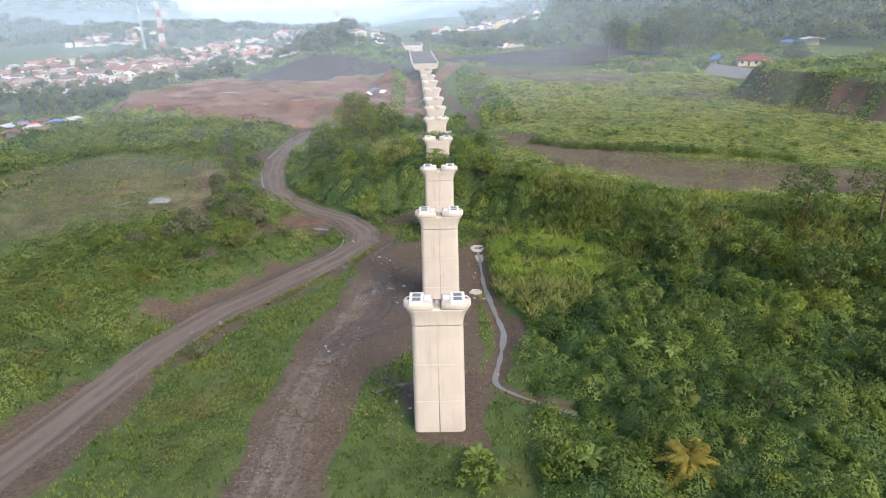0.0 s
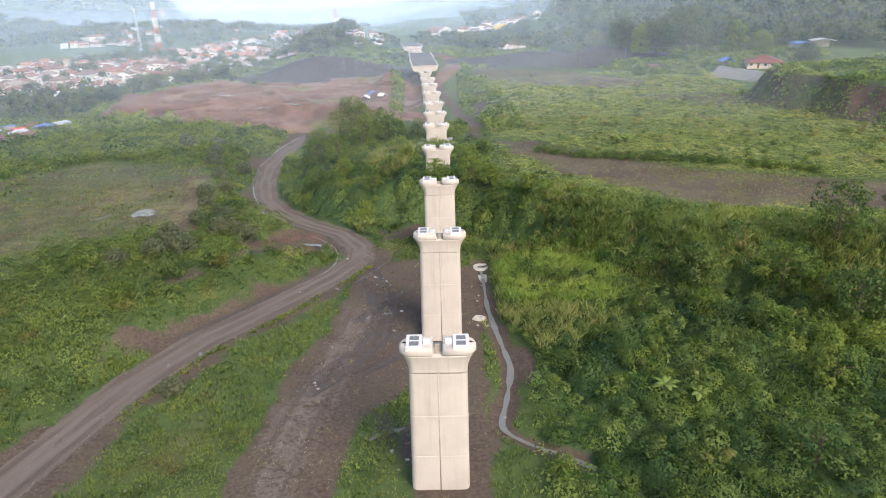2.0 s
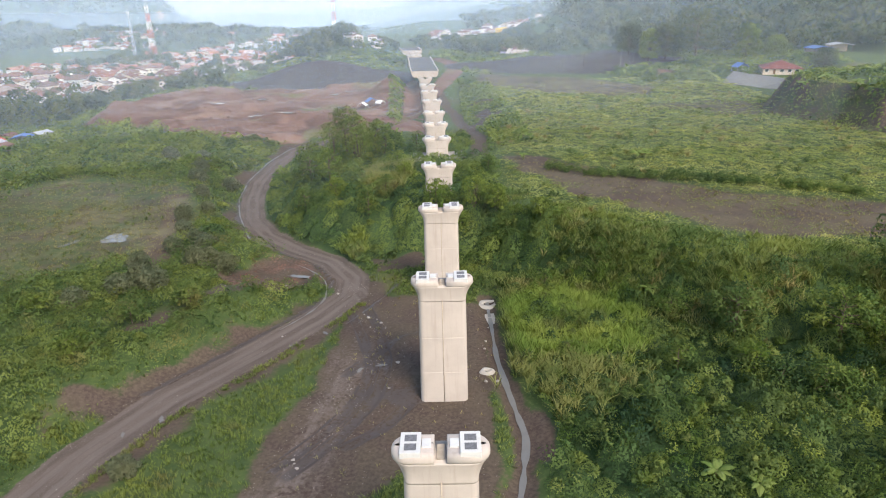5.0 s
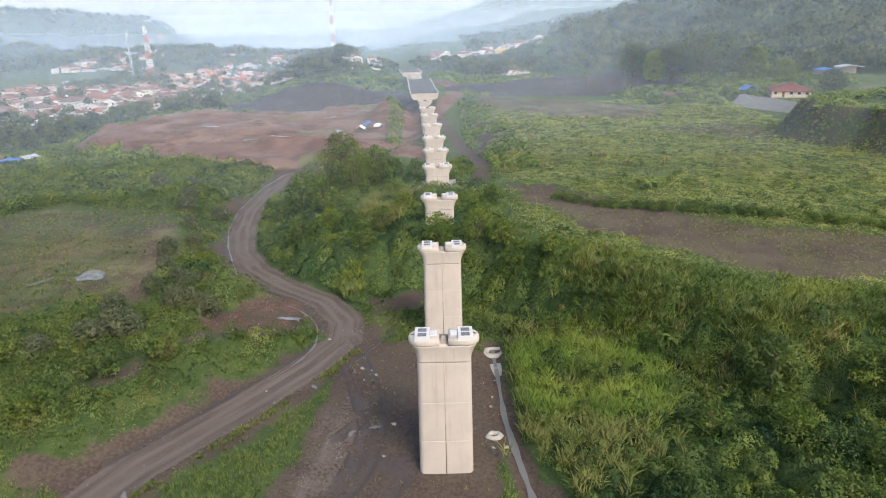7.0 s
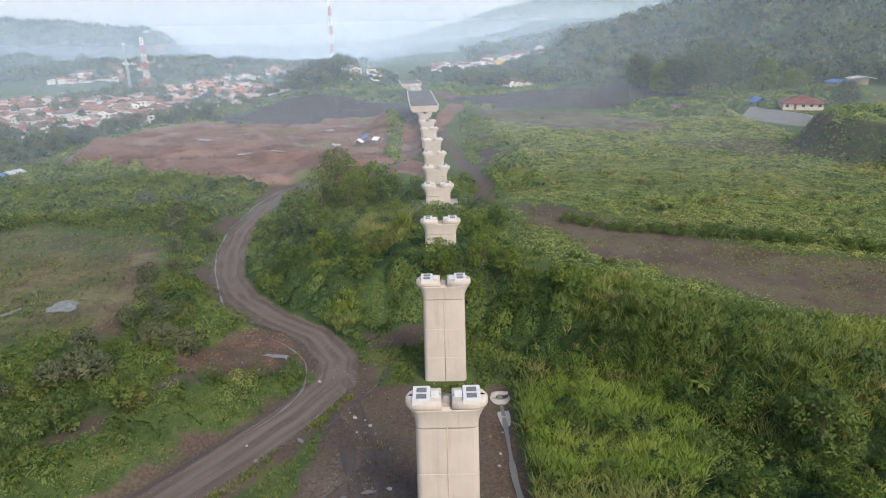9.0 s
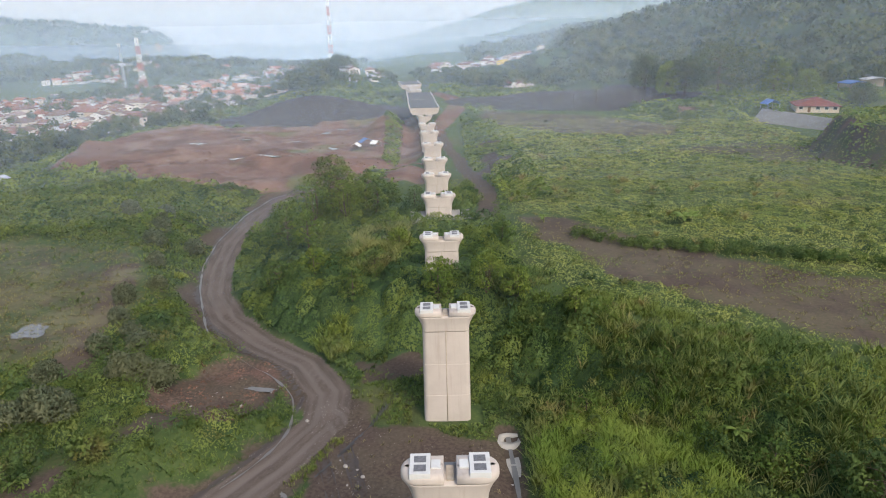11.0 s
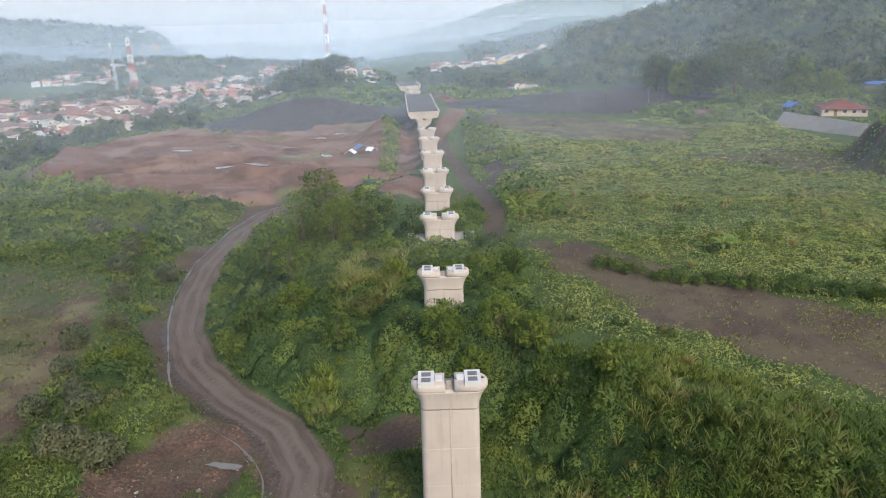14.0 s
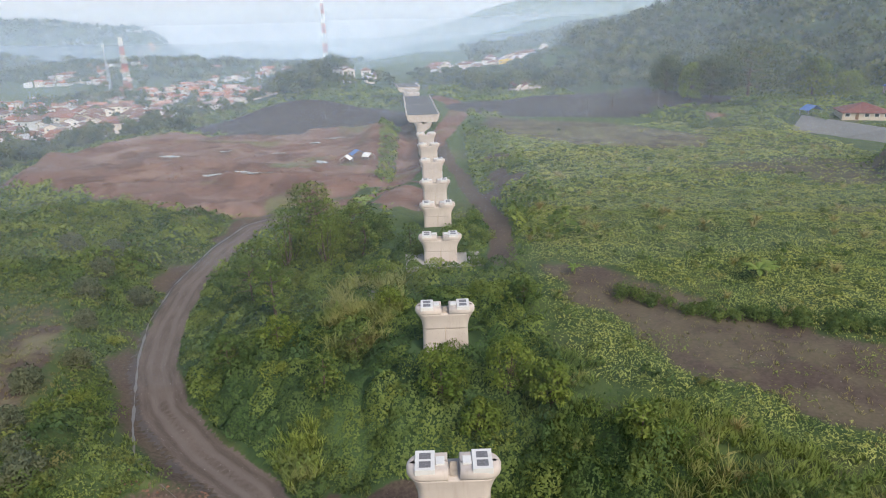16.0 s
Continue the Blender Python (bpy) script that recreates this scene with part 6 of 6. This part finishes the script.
def puddle(x, y, rx, ry, turn, label="shallow grey puddle on bare earth"):
    n = 44
    a = np.arange(n) / n * 6.2832
    f = 1 + 0.32 * vnoise(np.cos(a) * 2 + x, np.sin(a) * 2 + y, 0.9, 3) + 0.14 * vnoise(np.cos(a) * 2 + x, np.sin(a) * 2 + y, 0.4, 4)
    px, py = np.cos(a) * rx * f, np.sin(a) * ry * f
    c, s = math.cos(radians(turn)), math.sin(radians(turn))
    px, py = x + px * c - py * s, y + px * s + py * c
    z = float(np.mean(land(px, py))) + 0.09
    bm = bmesh.new()
    bm.faces.new([bm.verts.new((q, r, z)) for q, r in zip(px, py)])
    return tagged(part("puddle", bm, PUDDLE), label, "puddle", "puddles on bare earth")


for args in ((-70.5, 155, 2.6, 3.2, 20), (-79, 152, 0.5, 3.0, -30), (-81, 309, 4, 2.2, 10), (-70, 300, 4.5, 1.8, -8), (-62, 296, 5, 1.6, 5), (-61, 373, 6, 2.5, 0), (-88, 345, 3, 3, 0), (-108, 338, 4, 2.5, 0),
             (-68, 352, 3, 2, 0), (-48, 332, 2, 4, 20), (-52, 388, 5, 2.2, 0), (-20, 116.5, 0.3, 0.6, 30), (-24.5, 112.5, 0.22, 0.5, 40), (-37, 94.5, 0.28, 0.7, 20), (-40.5, 91.5, 0.22, 0.55, 20), (-28.8, 140.4, 2.6, 0.55, -14), (-9.2, 74.1, 0.9, 0.35, 40), (-6.7, 75.5, 1.0, 0.3, 20), (-13.2, 105.2, 0.7, 0.3, 60), (-10.3, 106.6, 0.8, 0.3, 15)):
    puddle(*args)


# ---- loose stones, rubble and debris ----
def rock_mesh(seed, mat):
    bm = bmesh.new()
    bmesh.ops.create_icosphere(bm, subdivisions=1, radius=0.5)
    r = random.Random(seed)
    for v in bm.verts:
        v.co *= 0.7 + 0.6 * r.random()
        v.co.z *= 0.65
    me = bpy.data.meshes.new("rock")
    bm.to_mesh(me)
    bm.free()
    me.materials.append(mat)
    return me


rocks = [rock_mesh(k, STONE) for k in range(6)]
spots = [(5.0, 113.5), (4.6, 110.8), (5.2, 105.2), (4.3, 101.6), (6.0, 102.4), (5.7, 118.2), (-6.1, 68.5), (-7.0, 71.5), (-5.2, 70.2), (-18.6, 86.3), (-17.9, 84.8), (-18.3, 85.6), (11.5, 71.2), (6.6, 78.5), (-20.3, 131.5), (-27, 139.5),
         (-30.5, 136), (-34.5, 131.5), (-37, 135), (-28.5, 133.2), (-31.5, 129), (-8.8, 100.5), (-7.9, 106.4), (-26.6, 115.8), (-33.6, 66), (-34.8, 65.2), (-13.7, 121.4), (-12.2, 120.6), (-14.5, 122.6), (-11.4, 119.2), (-13.0, 117.8)]
for k, (px, py) in enumerate(spots):
    ob = new("rock", rocks[k % 6])
    sc = 0.22 + 0.4 * rng.random() ** 2
    ob.matrix_basis = pose(px, py, land_at(px, py) + sc * 0.12, 0, 0, 77 * k) @ Matrix.Diagonal((sc, sc * 1.3, sc, 1))
    tagged(ob, "pale loose rock lying on the dirt", "rock", "loose rocks")


def gravel(n, x0, x1, y0, y1, keep, lo, hi):
    """Stones too many to count, as small four-sided lumps in one mesh."""
    x, y = scatter(x0, x1, y0, y1, n, keep)
    m = len(x)
    z = land(x, y)
    r = lo + (hi - lo) * rng.random(m) ** 3
    a = rng.random(m) * 6.28
    c = []
    for k in range(3):
        c.append(np.stack([x + r * np.cos(a + k * 2.1), y + r * np.sin(a + k * 2.1), z - 0.03], 1))
    c.append(np.stack([x + r * 0.3 * np.cos(a), y, z + r * 0.75], 1))
    v = np.stack(c, 1).reshape(-1, 3)
    f = (np.arange(m)[:, None, None] * 4 + np.array([[0, 1, 3], [1, 2, 3], [2, 0, 3]])[None]).reshape(-1, 3)
    return v, f


v, f = gravel(7.0, -62, 8, 46, 262, lambda x, y: ss(-0.4, 0.4, fbm(x, y, 4, 161)) * 0.85 * (1 - ss(2.4, 4.8, along(TRACK, x, y))) + 0.16 * (inside(YARD, x, y) > 0) + 0.45 * (np.abs(along(ROAD, x, y) - 3.4) < 0.9) + 0.05 * (along(ROAD, x, y) < 3), 0.025, 0.11)
tagged(mesh_object("gravel", v, f, STONE), "scattered pale gravel on the track and road edges", "gravel", kind="stuff")
v, f = gravel(0.7, -135, 110, 60, 215, lambda x, y: 0.3 * (inside(FIELD_LEFT, x, y) > -4) + 0.3 * (inside(FIELD_RIGHT, x, y) > -2) + 0.7 * (np.hypot((x + 34) / 9, (y - 137) / 12) < 1), 0.05, 0.15)
tagged(mesh_object("field_stones", v, f, STONE), "small pale stones strewn over the bare fields", "stones", kind="stuff")


CLOD = plain("red_earth_clod", (0.13, 0.072, 0.052), 0.95, vary=0.45, scale=0.2)
v, f = gravel(0.22, -170, -18, 264, 420, lambda x, y: (inside(RED, x, y) > 1) * ss(-0.2, 0.5, fbm(x, y, 14, 163)), 0.15, 0.75)
v2, f2 = gravel(5.0, -46, -21, 124, 152, lambda x, y: (np.hypot((x + 34) / 10, (y - 138.5) / 12) < 1) * (along(ROAD, x, y) > 3.6) * ss(-0.4, 0.3, fbm(x, y, 4, 165)), 0.06, 0.32)
v, f = np.concatenate([v, v2]), np.concatenate([f, f2 + len(v)])
tagged(mesh_object("earth_clods", v, f, CLOD), "clods and lumps of red earth on the earthworks", "clods", kind="stuff")
v, f = gravel(0.03, -170, -18, 264, 420, lambda x, y: (inside(RED, x, y) > 1) * ss(0.0, 0.5, fbm(x, y, 12, 164)), 0.15, 0.5)
tagged(mesh_object("pale_rubble", v, f, STONE), "scattered pale rubble on the red earthworks", "rubble", kind="stuff")


# ---- shaft mouth and concrete ring by the stream ----
def ring_mouth(x, y, r, turn, label):
    z = land_at(x, y)
    ob = empty("pile_mouth", x, y, z, turn)
    bm = bmesh.new()
    n = 28
    prof = ((r * 0.42, -0.6), (r * 0.46, 0.3), (r * 0.8, 0.36), (r, 0.16), (r * 1.12, -0.1))
    rows = [[bm.verts.new((q * math.cos(6.2832 * k / n) * (1 + 0.1 * math.sin(0.9 * k)), q * 0.75 * math.sin(6.2832 * k / n) * (1 + 0.08 * math.cos(0.67 * k)), h)) for k in range(n)] for q, h in prof]
    for a, b in zip(rows, rows[1:]):
        for k in range(n):
            j = (k + 1) % n
            bm.faces.new((a[k], b[k], b[j], a[j])).smooth = True
    part("rim", bm, SLABC, ob)
    bm = bmesh.new()
    bm.faces.new([bm.verts.new((r * 0.42 * math.cos(6.2832 * k / n), r * 0.32 * math.sin(6.2832 * k / n), -0.55)) for k in range(n)])
    part("mud_fill", bm, GROOVE, ob)
    return tagged(ob, label, "pile mouth")


ring_mouth(6.3, 126.6, 2.1, 10, "open pile mouth with a broken pale concrete rim")
ring_mouth(4.6, 104.0, 1.0, 0, "round pale concrete disc beside the stream")


# ---- morning mist in the valley: added thin sheets that scatter the light, tinted as haze ----
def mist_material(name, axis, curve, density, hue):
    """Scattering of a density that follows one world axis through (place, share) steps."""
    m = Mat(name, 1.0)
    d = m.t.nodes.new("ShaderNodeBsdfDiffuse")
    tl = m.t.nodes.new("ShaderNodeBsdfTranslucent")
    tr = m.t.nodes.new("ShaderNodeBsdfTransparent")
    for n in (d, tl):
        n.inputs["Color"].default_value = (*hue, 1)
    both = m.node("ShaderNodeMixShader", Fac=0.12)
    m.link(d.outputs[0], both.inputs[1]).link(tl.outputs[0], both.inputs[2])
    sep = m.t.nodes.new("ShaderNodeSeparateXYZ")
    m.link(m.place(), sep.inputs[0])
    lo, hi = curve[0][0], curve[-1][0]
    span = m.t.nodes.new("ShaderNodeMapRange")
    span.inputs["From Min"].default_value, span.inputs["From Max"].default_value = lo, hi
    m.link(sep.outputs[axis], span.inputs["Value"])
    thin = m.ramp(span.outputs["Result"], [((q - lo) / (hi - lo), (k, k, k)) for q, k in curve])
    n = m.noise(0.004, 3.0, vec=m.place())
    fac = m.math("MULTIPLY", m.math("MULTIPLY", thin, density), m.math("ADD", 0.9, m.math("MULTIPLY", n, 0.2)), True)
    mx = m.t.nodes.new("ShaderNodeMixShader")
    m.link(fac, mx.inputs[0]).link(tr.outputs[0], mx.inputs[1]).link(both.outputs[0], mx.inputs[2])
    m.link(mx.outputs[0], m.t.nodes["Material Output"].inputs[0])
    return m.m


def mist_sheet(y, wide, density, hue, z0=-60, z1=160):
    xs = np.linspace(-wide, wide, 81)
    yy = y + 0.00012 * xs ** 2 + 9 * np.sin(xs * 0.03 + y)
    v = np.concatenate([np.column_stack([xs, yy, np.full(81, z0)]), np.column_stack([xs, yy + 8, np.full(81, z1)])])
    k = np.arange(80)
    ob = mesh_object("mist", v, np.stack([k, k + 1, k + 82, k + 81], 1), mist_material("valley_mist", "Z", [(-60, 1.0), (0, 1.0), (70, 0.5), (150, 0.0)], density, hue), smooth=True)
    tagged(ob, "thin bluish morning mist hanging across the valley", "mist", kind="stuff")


# distance haze put into the sheets: denser farther off, bluer past 400 m
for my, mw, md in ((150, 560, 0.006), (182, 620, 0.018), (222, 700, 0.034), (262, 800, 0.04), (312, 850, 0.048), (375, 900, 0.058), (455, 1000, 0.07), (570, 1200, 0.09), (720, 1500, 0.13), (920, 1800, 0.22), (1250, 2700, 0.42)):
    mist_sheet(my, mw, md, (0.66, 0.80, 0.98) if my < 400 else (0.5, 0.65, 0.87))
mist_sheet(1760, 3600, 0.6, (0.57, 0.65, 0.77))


# ---- pale rock scar on the far mountain ----
def rock_scar(x, z, w, h):
    """Bare rock where the mountain's side falls steeply, with a ragged outline."""
    n = 26
    u, q = np.meshgrid(np.linspace(-1, 1, n), np.linspace(-1, 1, n))
    px, pz = x + u * w, z + q * h
    reach = np.arange(1380, 1760, 3.0)
    high = land(px[..., None] * (reach / 1570), np.broadcast_to(reach, (n, n, len(reach)))) > pz[..., None]
    py = reach[high.argmax(-1)]
    keep = (np.hypot(u, q) + 0.45 * fbm(px, pz, 16, 171) < 0.78) & high.any(-1)
    v = np.column_stack([(px * py / 1570).ravel(), (py - 6 + 2.5 * fbm(px, pz, 9, 172)).ravel(), pz.ravel()])
    i = np.arange(n * n).reshape(n, n)
    f = np.stack([i[:-1, :-1], i[:-1, 1:], i[1:, 1:], i[1:, :-1]], -1)[keep[:-1, :-1] & keep[1:, 1:]]
    tagged(mesh_object("rock_face", v, f.reshape(-1, 4), ROCK), "pale orange rock face on the far mountain", "rock face", kind="structure")


ROCK = plain("pale_orange_rock", (0.55, 0.36, 0.22), 0.9, vary=0.35, scale=0.08)
rock_scar(-634, 8, 24, 22)


# ---- bright haze at the horizon, far behind everything ----
def haze_backdrop():
    m = Mat("horizon_haze", 1.0)
    e = m.node("ShaderNodeEmission", Strength=1.0)
    sep = m.t.nodes.new("ShaderNodeSeparateXYZ")
    m.link(m.place(), sep.inputs[0])
    m.link(m.ramp(m.step(sep.outputs["Z"], 0.0, 900.0), [(0.0, (0.46, 0.48, 0.505)), (0.4, (0.51, 0.525, 0.55)), (1.0, (0.55, 0.565, 0.59))]), e.inputs["Color"])
    m.link(e.outputs[0], m.t.nodes["Material Output"].inputs[0])
    a = np.radians(np.linspace(-62, 62, 41))
    v = np.concatenate([np.column_stack([4300 * np.sin(a), 4300 * np.cos(a), np.full(41, h)]) for h in (-400.0, 1100.0)])
    k = np.arange(40)
    ob = mesh_object("backdrop", v, np.stack([k, k + 1, k + 42, k + 41], 1), m.m, smooth=True)
    tagged(ob, "pale hazy sky at the horizon", "sky backdrop", kind="structure")


haze_backdrop()
